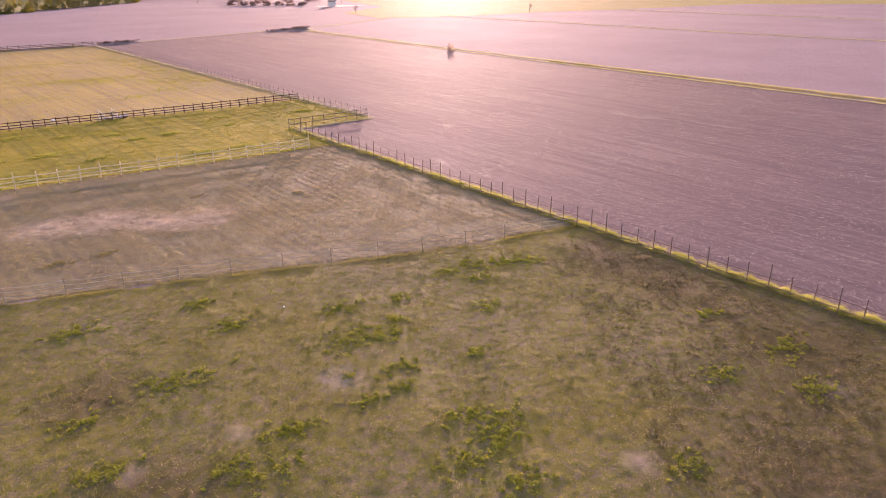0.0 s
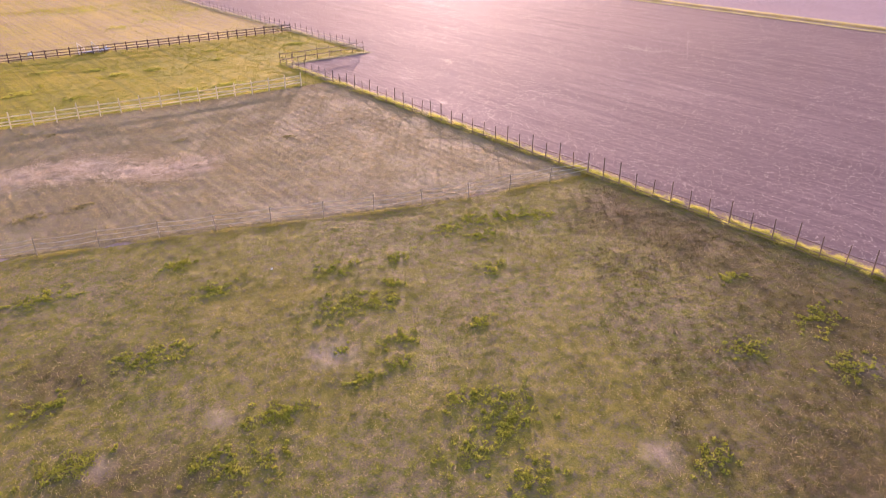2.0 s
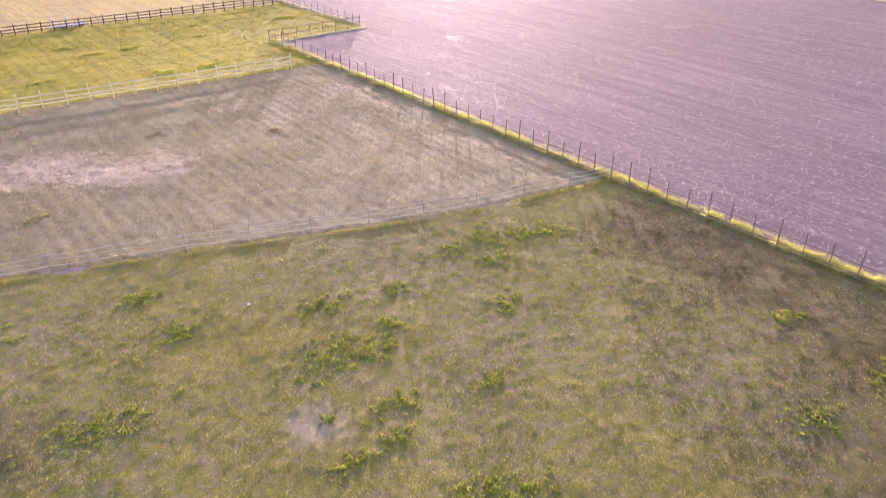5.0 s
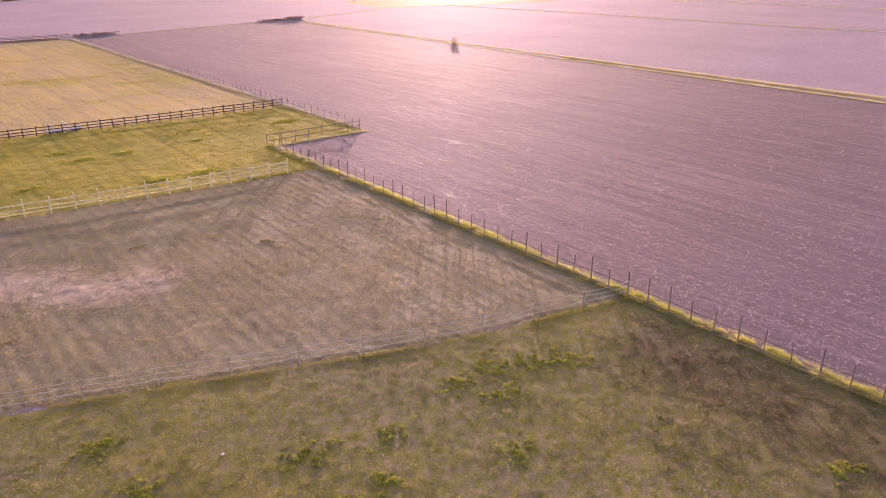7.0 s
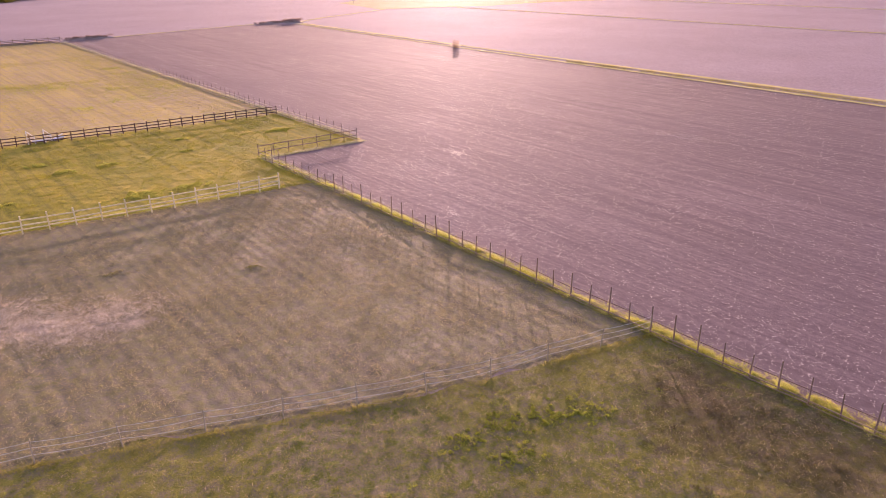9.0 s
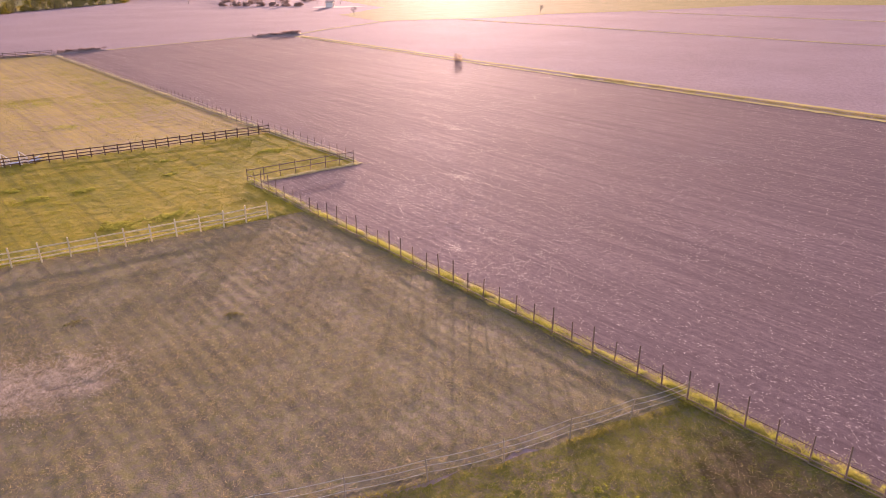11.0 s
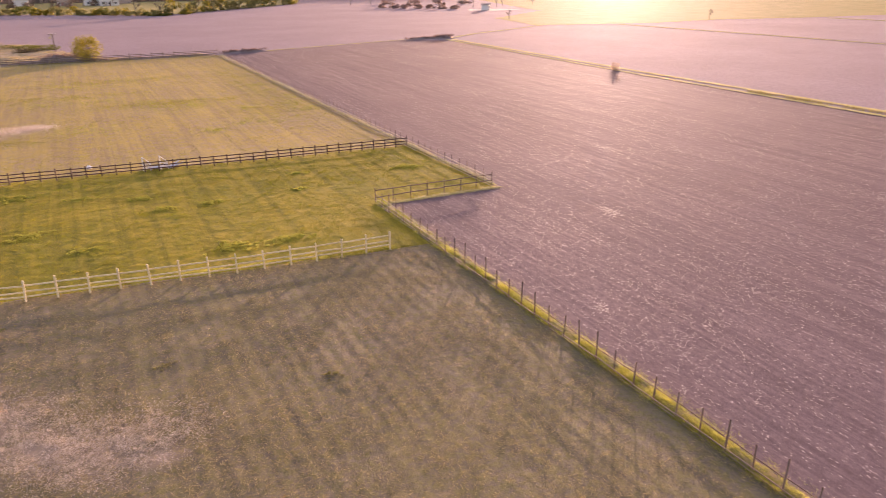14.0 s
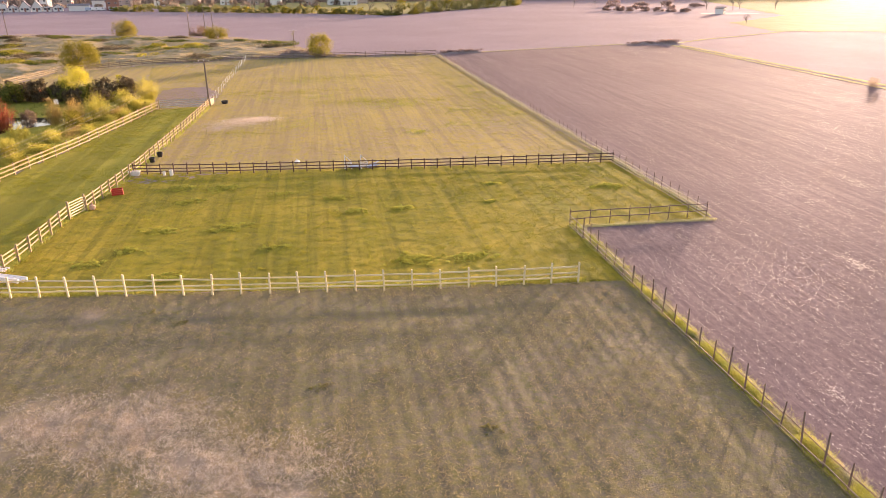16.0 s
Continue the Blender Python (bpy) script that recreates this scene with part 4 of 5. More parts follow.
def twig_bush(label, x, y, high, wide, leaf, seed, name="scrub_bush", group="", stems=300, leaves=520):
    """An airy bush: thin stems fanning up from the root, small leaves among their tips."""
    rs = np.random.RandomState(seed)
    t = thing(name, pose(x, y, 0), label, "bush", group)
    az, out = rs.uniform(0, 2 * math.pi, stems), np.sqrt(rs.rand(stems))
    tip = np.stack([np.cos(az) * out * wide / 2, np.sin(az) * out * wide / 2, high * (1.0 - 0.45 * out ** 2) * rs.uniform(0.6, 1.08, stems)], 1)
    foot = tip * (0.45, 0.45, 0.0)
    across = np.stack([-np.sin(az), np.cos(az), 0 * az], 1) * 0.022
    v = np.stack([foot - across, foot + across, tip], 1)
    part("twig_fan", mesh_of("twig_fan", v.reshape(-1, 3), np.arange(3 * stems).reshape(-1, 3)), leaf, t)
    pick, f = rs.randint(0, stems, leaves), rs.uniform(0.35, 1.0, leaves)[:, None]
    c = foot[pick] * (1 - f) + tip[pick] * f + rs.normal(0, 0.06, (leaves, 3))
    v, q = leaf_cloud(c, np.full(leaves, 0.05), 1, 0.075, rs)
    part("crown", mesh_of("crown", v, q), leaf, t)
    return t


leafy_tree("willow_tree", "bright yellow-leaved small tree in sunlight", -16.2, 149.5, 5.4, 5.2, LEAF_YELLOW, 41, 54, 160, 0.08, 0.08)
leafy_tree("sapling", "slender yellow-green sapling in the meadow", -10.4, 153.5, 3.4, 1.7, LEAF_YELLOW, 42, 14, 60, 0.12, 0.08)
leafy_tree("thorn_tree", "rounded golden-olive thorn tree at the fence corner", 22.6, 204.8, 5.0, 6.4, LEAF_THORN, 43, 60, 170, 0.09, 0.02)
leafy_tree("thorn_tree", "rounded olive bush at the edge of the rough land", -38.5, 280.0, 5.2, 8.8, LEAF_OLIVE, 44, 36, 120, 0.16, 0.03)
leafy_tree("thorn_tree", "dense olive tree beside the meadow fence", -28.2, 194.0, 5.2, 8.6, LEAF_OLIVE, 45, 60, 150, 0.12, 0.0)
leafy_tree("thorn_tree", "low brown-olive bush on a bank", -15.5, 279.0, 3.0, 7.0, LEAF_BROWN, 46, 28, 80, 0.16, 0.02)
leafy_tree("thorn_tree", "olive bush near the power poles", -8.5, 264.0, 3.6, 8.0, LEAF_OLIVE, 47, 28, 100, 0.16, 0.02)
bush("small round brown bush on the field margin", 114.6, 134.6, 1.55, 2.3, LEAF_HAZE, 48, 24, 34, 0.08)
twig_bush("dry golden scrub beside the track gate", -4.8, 145.5, 4.4, 4.4, LEAF_GOLD, 49, "bush", "", 500, 1800)

# scrub round the pond
rs_ = random.Random(7)
for i in range(40):
    f = i / 39
    sx, sy = -12.2 + 9.4 * f + rs_.gauss(0, 0.9) - 1.4, 94.0 + 46.0 * f + rs_.gauss(0, 1.0)
    leaf = (LEAF_GOLD, LEAF_ORANGE, LEAF_OLIVE, LEAF_GOLD)[rs_.randrange(4)]
    twig_bush("dry golden and orange scrub along the fence", sx, sy, rs_.uniform(1.0, 1.9), rs_.uniform(2.0, 3.2), leaf, 60 + i, "scrub_bush", "scrub along the track fence", 420, 420)
for i, (sx, sy, h, w, leaf, lab) in enumerate([
        (-18.4, 126.2, 4.8, 4.0, LEAF_RED, "rust-red leaved bush at the pond"), (-21.5, 122.0, 4.0, 4.2, LEAF_ORANGE, "orange-brown bush at the pond"),
        (-12.6, 127.5, 4.4, 3.2, LEAF_ORANGE, "orange twiggy bush at the pond"), (-11.0, 130.5, 4.0, 3.4, LEAF_ORANGE, "orange twiggy bush at the pond"),
        (-8.4, 131.5, 4.6, 4.2, LEAF_GOLD, "golden scrub by the fence"), (-9.6, 124.5, 3.0, 3.0, LEAF_OLIVE, "olive bush on the bank"),
        (-16.2, 128.5, 2.6, 2.4, LEAF_BROWN, "dark brown bush on the pond bank"), (-22.4, 150.8, 2.4, 2.6, LEAF_RED, "dark red bush below the fence"),
        (-26.0, 152.5, 3.2, 4.6, LEAF_ORANGE, "tawny bush below the fence"), (-30.5, 150.5, 3.0, 5.0, LEAF_GOLD, "tawny bush below the fence"),
        (-19.0, 151.5, 2.8, 4.0, LEAF_BROWN, "brown bush below the fence"), (-12.5, 148.0, 2.4, 4.4, LEAF_BROWN, "dark brush heap on the bank"),
        (-9.0, 145.5, 2.2, 3.8, LEAF_OLIVE, "olive bush on the bank"), (-35.0, 146.0, 4.0, 5.0, LEAF_OLIVE, "olive bush at the meadow's edge"),
        (-7.0, 140.0, 3.6, 3.4, LEAF_GOLD, "golden bush above the track"), (-4.8, 136.5, 3.0, 2.6, LEAF_GOLD, "golden bush above the track"),
        (-25.0, 136.0, 2.0, 3.6, LEAF_GREEN, "dark green bush at the pond"), (-14.0, 118.5, 2.6, 3.2, LEAF_GOLD, "yellow bush on the bank"),
        (-17.5, 116.0, 3.0, 3.4, LEAF_OLIVE, "olive bush on the bank"), (-12.8, 112.0, 2.4, 3.0, LEAF_GOLD, "yellow scrub on the bank"),
        (-15.0, 108.0, 2.6, 3.4, LEAF_OLIVE, "olive scrub on the bank"), (-16.5, 103.0, 2.4, 3.0, LEAF_GOLD, "yellow scrub on the bank")]):
    if leaf in (LEAF_OLIVE, LEAF_GREEN, LEAF_BROWN):
        bush(lab, sx, sy, h * 0.82, w * 0.9, leaf, 120 + i, 26, 90, 0.075, group="bushes round the pond")
    else:
        twig_bush(lab, sx, sy, h * 0.9, w * 0.95, leaf, 120 + i, "bush", "bushes round the pond", 420, 1300)

rs_ = random.Random(8)
for i in range(26):
    f = i / 25
    bush("dark brown-green thicket on the bank above the pond", -44.0 + 35.0 * f + rs_.gauss(0, 0.8), 150.5 - 2.0 * f + rs_.gauss(0, 1.6), rs_.uniform(2.4, 3.6), rs_.uniform(3.0, 4.6), (LEAF_THICKET, LEAF_GREEN, LEAF_THICKET)[rs_.randrange(3)], 150 + i, 18, 70, 0.15, "thicket_bush", "thicket above the pond")
# the pond lies in the meadow
bm = bmesh.new()
ring = []
for k in range(40):
    an = 2 * math.pi * k / 40
    r = 1 + 0.16 * math.sin(3 * an + 0.5) + 0.09 * math.sin(5 * an)
    ring.append(bm.verts.new((-25.0 + 11.0 * r * math.cos(an), 129.0 + 8.0 * r * math.sin(an), 0.035)))
bm.faces.new(ring)
tagged(part("water", bm, WATER), "still dark pond among bushes", "pond", "", "structure")

# low banks and brush heaps
def mound(name, label, x, y, lx, ly, h, ang, material, seed, category="bank"):
    t = thing(name, pose(x, y, 0, 0, 0, ang), label, category)
    bm = bmesh.new()
    bmesh.ops.create_grid(bm, x_segments=28, y_segments=12, size=1.0)
    for v in bm.verts:
        r = max(abs(v.co.x) ** 2.4, abs(v.co.y) ** 2.0)
        n = noise.fractal(Vector((v.co.x * lx * 0.5 + seed, v.co.y * ly * 0.5, 0)), 1.0, 2.0, 4)
        v.co = Vector((v.co.x * lx / 2, v.co.y * ly / 2, -0.05 + h * max(0, (1 - r)) * (0.75 + 0.5 * n)))
    part("bank", bm, material, t)
    rs = np.random.RandomState(seed)
    n = int(14 + lx)
    cs = [(rs.uniform(-0.45, 0.45) * lx, rs.uniform(-0.35, 0.35) * ly, h * rs.uniform(0.5, 1.0)) for _ in range(n)]
    v, q = leaf_cloud(cs, [h * 0.4 + 0.12] * n, 110, 0.09, rs, (1.8, 1, 0.8))
    part("brush", mesh_of("brush", v, q), LEAF_HEAP, t)
    return t


mound("brush_heap", "long low heap of dark brush at the field corner", 57.5, 205.6, 12.5, 2.4, 0.7, 4, MUD, 3, "brush heap")
mound("brush_heap", "dark heap of brush at the far field corner", 112.0, 216.4, 13.0, 2.6, 0.6, 8, MUD, 4, "brush heap")
mound("brush_heap", "taller dark heap of brush at the field corner", 118.0, 215.0, 6.0, 4.0, 1.1, 0, MUD, 5, "brush heap")
mound("brush_heap", "dark heap of brush beside the thorn tree", 16.5, 204.8, 9.0, 3.0, 1.6, 0, MUD, 6, "brush heap")

# hummocky rough land
HUMMOCKS = [(-120, 150), (-40, 176), (-30, 200), (5, 205), (14, 212), (10, 236), (-10, 264), (-44, 280), (-90, 290), (-190, 318), (-230, 210)]
ux, uy = np.meshgrid(np.arange(-150, 16, 1.0), np.arange(176, 292, 1.0), indexing="ij")
hz = np.clip(drift(ux * 0.45, uy, 4.5, 3) - 0.42, 0, 1) * 2.4 + 0.30 * value_noise(ux, uy, 2.1, 1) - 0.12
wall_in = np.minimum(1, np.maximum(0, inside(ux.ravel(), uy.ravel(), HUMMOCKS).reshape(ux.shape)))
for _ in range(3):
    wall_in = (wall_in + np.roll(wall_in, 1, 0) + np.roll(wall_in, -1, 0) + np.roll(wall_in, 1, 1) + np.roll(wall_in, -1, 1)) / 5
hz = hz * wall_in - 0.10 * (1 - wall_in)
ny = ux.shape[1]
ids = np.arange(ux.size).reshape(ux.shape)
quads = np.stack([ids[:-1, :-1], ids[1:, :-1], ids[1:, 1:], ids[:-1, 1:]], -1).reshape(-1, 4)
quads = quads[wall_in.ravel()[quads].max(1) > 0.02]
hum = mesh_of("rough_hummocks", np.stack([ux, uy, hz], -1).reshape(-1, 3), quads)
hum.materials.append(ROUGH_LAND)
hum.polygons.foreach_set("use_smooth", np.ones(len(hum.polygons), bool))
tagged(new("rough_hummocks", hum), "low hummocks of rough grass and pale bare earth", "ground", "", "structure")
# scrub patches on the rough land
rs_ = random.Random(17)
for i in range(44):
    while True:
        sx, sy = rs_.uniform(-80, 14), rs_.uniform(200, 282)
        if inside(np.array([sx]), np.array([sy]), ROUGH)[0] and sy > 204 and math.hypot(sx + 28.6, sy - 194) > 9:
            break
    w = rs_.uniform(4, 10)
    bush("low dark-olive bramble patch on rough land", sx, sy, rs_.uniform(0.6, 1.2), w * 1.1, (LEAF_GREEN, LEAF_THICKET, LEAF_GREEN, LEAF_THORN)[rs_.randrange(4)], 200 + i, 20, 50, 0.15, "bramble_patch", "brambles on the rough land")

# far hedges
rs_ = random.Random(27)
def hedge_run(pts, step, h, w, leaves, label, seed0, group, gap=0.0):
    for i, (hx, hy) in enumerate(walk_line(pts, step)):
        if rs_.random() < gap:
            continue
        bush(label, hx + rs_.gauss(0, 0.7), hy + rs_.gauss(0, 0.7), h * rs_.uniform(0.7, 1.25), w * rs_.uniform(0.85, 1.2), leaves[rs_.randrange(len(leaves))], seed0 + i, 12, 44, 0.32, "hedge_bush", group)


hedge_run([(-88, 474), (-49, 452), (24, 411), (61, 384)], 4.2, 3.2, 6.6, (LEAF_HEDGE, LEAF_OLIVE, LEAF_GREEN, LEAF_HEDGE), "dark green hedge bush at a field edge", 300, "far hedge")
hedge_run([(63, 386), (96, 424), (146, 473), (154, 492)], 5.0, 6.0, 7.0, (LEAF_HEDGE, LEAF_OLIVE, LEAF_HEDGE), "olive hedge bush at a field edge", 360, "far hedge", 0.12)
for i, (hx, hy, h) in enumerate([(60, 388, 13), (79, 406, 12), (88, 416, 11), (25, 430, 10), (-10, 452, 12), (110, 446, 13), (128, 470, 12), (50, 402, 10), (183, 281, 6), (251, 238, 6)]):
    bare_tree(hx, hy, h, 500 + i)

# ---- far houses ----
def house(x, y, ang, w, d, h, roof_h, wall, roof, label, seed, windows=2, name="house"):
    rs = random.Random(seed)
    t = thing(name, pose(x, y, 0, 0, 0, ang), label, "house", "far houses")
    part("wall", box_mesh((w, d, h), (0, 0, h / 2)), wall, t)
    bm = bmesh.new()
    prof = [(-w / 2 - 0.3, h - 0.1), (0, h + roof_h), (w / 2 + 0.3, h - 0.1), (w / 2 + 0.3, h - 0.35), (-w / 2 - 0.3, h - 0.35)]
    ends = [[bm.verts.new((px, s * (d / 2 - 0.02), pz)) for px, pz in prof] for s in (-1, 1)]
    for k in range(5):
        bm.faces.new((ends[0][k], ends[0][(k + 1) % 5], ends[1][(k + 1) % 5], ends[1][k]))
    bm.faces.new(ends[0][::-1])
    bm.faces.new(ends[1])
    part("gable", bm, wall, t)
    for s in (-1, 1):
        bm = bmesh.new()
        run, rise = w / 2 + 0.45, roof_h + 0.15
        box(bm, (math.hypot(run, rise), d + 0.7, 0.16), (s * run / 2, 0, h + roof_h - rise / 2 + 0.12), 0.0, Matrix.Rotation(s * math.atan2(rise, run), 4, "Y"))
        part("roof", bm, roof, t)
    if h > 2.7:
        part("chimney", box_mesh((0.7, 0.7, 1.6), (rs.uniform(-0.15, 0.15) * w, d * 0.3, h + roof_h + 0.3), 0.03), BRICK_WALL, t)
    for k in range(windows):
        for row in range(2 if h > 4 else 1):
            wx = (k + 0.5) / windows * w - w / 2
            win = part("window", box_mesh((1.3, 0.12, 1.2), (wx, -d / 2 - 0.03, 1.5 + 2.5 * row)), WHITE, t)
            part("pane", box_mesh((1.1, 0.1, 1.0), (wx, -d / 2 - 0.06, 1.5 + 2.5 * row)), GLASS_DARK, win)
    part("door", box_mesh((0.95, 0.1, 2.05), (w * 0.02, -d / 2 - 0.03, 1.03)), BRICK_WALL, t)
    return t


for i, (hx, w, h, rh) in enumerate([(-151, 4.6, 4.0, 0.8), (-145.5, 5.4, 1.8, 2.0), (-139.5, 5.2, 2.0, 3.9), (-133.5, 5.4, 2.0, 3.9), (-128.2, 4.2, 2.0, 0.7), (-122.5, 5.0, 1.9, 1.9)]):
    house(hx, 484 + 0.6 * i, 14, w, 6, h, rh, RENDER_WALL, ROOF_SLATE, "white gabled cottage beyond the far field", 600 + i)
house(-111, 487, 104, 5, 11, 3.0, 0.8, RENDER_WALL, ROOF_SLATE, "long low white shed beyond the field", 610, 4)
house(-94, 492, 14, 7, 8, 5.0, 2.4, BRICK_WALL, ROOF_TILE, "brick house at the end of the village street", 611)


def van(x, y, ang, paint, label):
    v = thing("parked_van", pose(x, y, 0.0, 0, 0, ang), label, "vehicle", "parked vehicles")
    bm = bmesh.new()
    prof = [(-2.2, 0.4), (2.2, 0.4), (2.2, 1.1), (1.5, 1.25), (1.0, 1.95), (-2.2, 2.0)]
    ends = [[bm.verts.new((px, sy * 0.9, pz)) for px, pz in prof] for sy in (-1, 1)]
    for k in range(6):
        bm.faces.new((ends[0][k], ends[0][(k + 1) % 6], ends[1][(k + 1) % 6], ends[1][k]))
    bm.faces.new(ends[0][::-1])
    bm.faces.new(ends[1])
    part("body", bm, paint, v)
    for px in (-1.4, 1.4):
        for py in (-0.88, 0.88):
            bm = bmesh.new()
            rod(bm, (px, py - 0.1, 0.33), (px, py + 0.1, 0.33), 0.33, 0.33, 14)
            part("wheel", bm, BLACK, v)
    for py in (-0.91, 0.91):
        part("side_window", box_mesh((0.8, 0.02, 0.45), (0.75, py, 1.5)), GLASS_DARK, v)
    return v


for i, (vx, paint) in enumerate([(-104.5, BLUE), (-101.5, WHITE), (-98.5, WHITE), (-92.0, BLUE)]):
    van(vx, 482.5 + 0.5 * i, 12 + 4 * i, paint, "pale parked van beside the village houses")
for i in range(13):
    house(-170 + i * 19 + rs_.uniform(-4, 4), 530 + rs_.uniform(-10, 25), 8 + rs_.uniform(-12, 12) + (90 if i % 3 == 0 else 0), rs_.uniform(6, 8), rs_.uniform(7, 9), 4.4, rs_.uniform(2.0, 2.6), (BRICK_PALE, RENDER_WALL)[i % 2], ROOF_SLATE, "house with a slate roof in the village", 620 + i)
sheet("pale_yard", [(203, 350), (214, 342), (232, 346), (226, 358), (208, 360)], 0.06, CHALK, "pale gravel yard round a cabin", "ground", 0.3, 15)
house(214, 352, 52, 7.5, 3.6, 2.6, 0.5, RENDER_WALL, ROOF_SLATE, "low white cabin in a pale yard in the distance", 640, 3)
for i in range(4):
    bush("brown thicket beside far farm buildings", 200 + i * 13, 446 - i * 9, rs_.uniform(2.0, 3.6), 9, LEAF_HEAP, 660 + i, 12, 34, 0.4, "hedge_bush", "thicket at the far farm")
for i in range(7):
    bush("brown thicket beside far farm buildings", 176 + i * 5, 398 - i * 4.5, rs_.uniform(1.6, 3.0), 6, LEAF_HEAP, 680 + i, 12, 34, 0.36, "hedge_bush", "thicket at the far farm")
for i in range(9):
    bare_tree(172 + i * 11 + rs_.uniform(-4, 4), 440 - i * 9 + rs_.uniform(-14, 14), rs_.uniform(6, 10), 560 + i, material=BARK_PALE)
house(45, 520, 12, 11, 10, 5.0, 3.0, RENDER_WALL, ROOF_SLATE, "white house behind the hedge", 644, 3)
for i in range(34):
    hx = -185 + i * 7.2
    if i % 3 == 0:
        bare_tree(hx, 515 + rs_.uniform(-6, 30), rs_.uniform(9, 14), 700 + i, material=BARK_PALE)
    else:
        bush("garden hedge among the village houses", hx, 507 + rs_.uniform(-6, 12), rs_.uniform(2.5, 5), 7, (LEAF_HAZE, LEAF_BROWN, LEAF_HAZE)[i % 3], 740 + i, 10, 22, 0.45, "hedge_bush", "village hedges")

# bare woods behind the village, haze mixed into their brown
rs = np.random.RandomState(88)
n = 9000
wx = rs.uniform(-330, 420, n)
wy = 590 - 0.10 * wx + rs.uniform(-14, 14, n)
WOODS = foliage("hazed_bare_woods", (0.27, 0.20, 0.165), (0.34, 0.26, 0.21), (0.42, 0.33, 0.27), 0.5)
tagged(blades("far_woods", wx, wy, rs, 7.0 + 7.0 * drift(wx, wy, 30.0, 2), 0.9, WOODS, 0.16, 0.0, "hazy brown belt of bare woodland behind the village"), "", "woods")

# ---- verges, margins and grass ----
rs = np.random.RandomState(5)
GRASS_PALE = blade_material("bleached_grass", [(0.0, (0.20, 0.20, 0.085)), (0.4, (0.40, 0.38, 0.21)), (0.8, (0.58, 0.54, 0.37)), (1.0, (0.74, 0.70, 0.55))], through=0.45)
def verge_bank(name, pts, wide, high, seed, label, material=None):
    """A low uneven earth bank along a line."""
    r = np.random.RandomState(seed)
    bm, rows = bmesh.new(), []
    for bx, by in walk_line(pts, 0.45):
        ends = min(math.hypot(bx - pts[0][0], by - pts[0][1]), math.hypot(bx - pts[-1][0], by - pts[-1][1]))
        hh = (high if isinstance(high, float) else high(by)) * min(1.0, ends / 1.2) * (0.55 + 0.9 * float(value_noise(bx, by, 1.7, 3)))
        ww = wide * (0.8 + 0.4 * float(value_noise(bx, by, 2.3, 4)))
        dx, dy = pts[-1][0] - pts[0][0], pts[-1][1] - pts[0][1]
        q = math.hypot(dx, dy)
        rows.append([bm.verts.new((bx + dy / q * ww * f + r.normal(0, 0.03), by - dx / q * ww * f + r.normal(0, 0.03), -0.03 + (0.03 + hh) * u)) for f, u in ((-0.5, 0), (-0.36, 0.55), (-0.12, 1.0), (0.12, 0.92), (0.34, 0.45), (0.5, 0))])
    for ra, rb in zip(rows, rows[1:]):
        for k in range(5):
            bm.faces.new((ra[k], ra[k + 1], rb[k + 1], rb[k]))
    bmesh.ops.recalc_face_normals(bm, faces=bm.faces[:])
    for f in bm.faces:
        f.smooth = True
    return tagged(part(name, bm, material or ROUGH_BANK), label, "bank", "", "structure")



def strip_grass(name, pts, width, per_m, high, wide, material, label, lean=0.55, rise=0.0, tuft=2.2, gaps=0.24):
    gx, gy = ribbon_points(pts, width, per_m, rs)
    k = drift(gx, gy, tuft, 1)
    keep = k > gaps + 0.36 * rs.rand(len(gx))
    return blades(name, gx[keep], gy[keep], rs, high * (0.4 + 1.1 * k[keep]), wide, material, lean, rise * rs.uniform(0.2, 1.0, int(keep.sum())), label)


EDGE_A = [(FENCE_X + 0.28, 0.0), (FENCE_X + 0.28, 77.6)]
def edge_high(y):
    """The bank stands higher at the paddock corners."""
    return 0.08 + 0.07 * math.exp(-((y - 38) / 8) ** 2) + 0.12 * max(0.0, min(1.0, (y - 64) / 3))


verge_bank("verge_bank", EDGE_A, 1.0, edge_high, 91, "low grassy earth bank under the field fence", TURF_NEAR)
verge_bank("verge_bank", [(px + 0.55, py) for px, py in BOUND_B], 0.5, 0.08, 92, "low pale grassy bank under the long field fence")
verge_bank("verge_bank", [(FENCE_X + 0.9, 77.0), (52.2, 76.7)], 0.6, 0.07, 93, "low grassy bank under the short fence")
strip_grass("verge_grass", [(px + 0.05, py) for px, py in EDGE_A], 0.70, 2000, 0.21, 0.016, GRASS_VERGE, "yellow-green verge grass along the field fence", 0.8, 0.10, 0.75, 0.31)
strip_grass("verge_grass", [(FENCE_X + 0.62, 44.0), (FENCE_X + 0.62, 76.8)], 0.4, 420, 0.20, 0.018, GRASS_PALE, "bleached grass on the soil side of the fence", 0.7, 0.05, 0.9)
strip_grass("verge_grass", [(FENCE_X - 0.1, 2.0), (FENCE_X - 0.1, 50.0)], 0.4, 260, 0.22, 0.02, GRASS_NEAR, "tufts of olive grass pushing through the foot rails", 0.8)
strip_grass("verge_grass", [(FENCE_X + 0.6, 77.0), (52.6, 76.6)], 0.5, 380, 0.17, 0.03, GRASS_PALE, "yellow-green grass along the short fence")
strip_grass("verge_grass", [(px + 0.6, py) for px, py in BOUND_B], 0.45, 210, 0.2, 0.03, GRASS_PALE, "pale sunlit grass along the long field fence", 0.7, 0.1)
strip_grass("verge_grass", [(px, py - 0.25) for px, py in WIRE_LINE], 0.40, 330, 0.11, 0.017, GRASS_NEAR, "longer yellow-green grass under the tape fence", 0.55, 0.05)
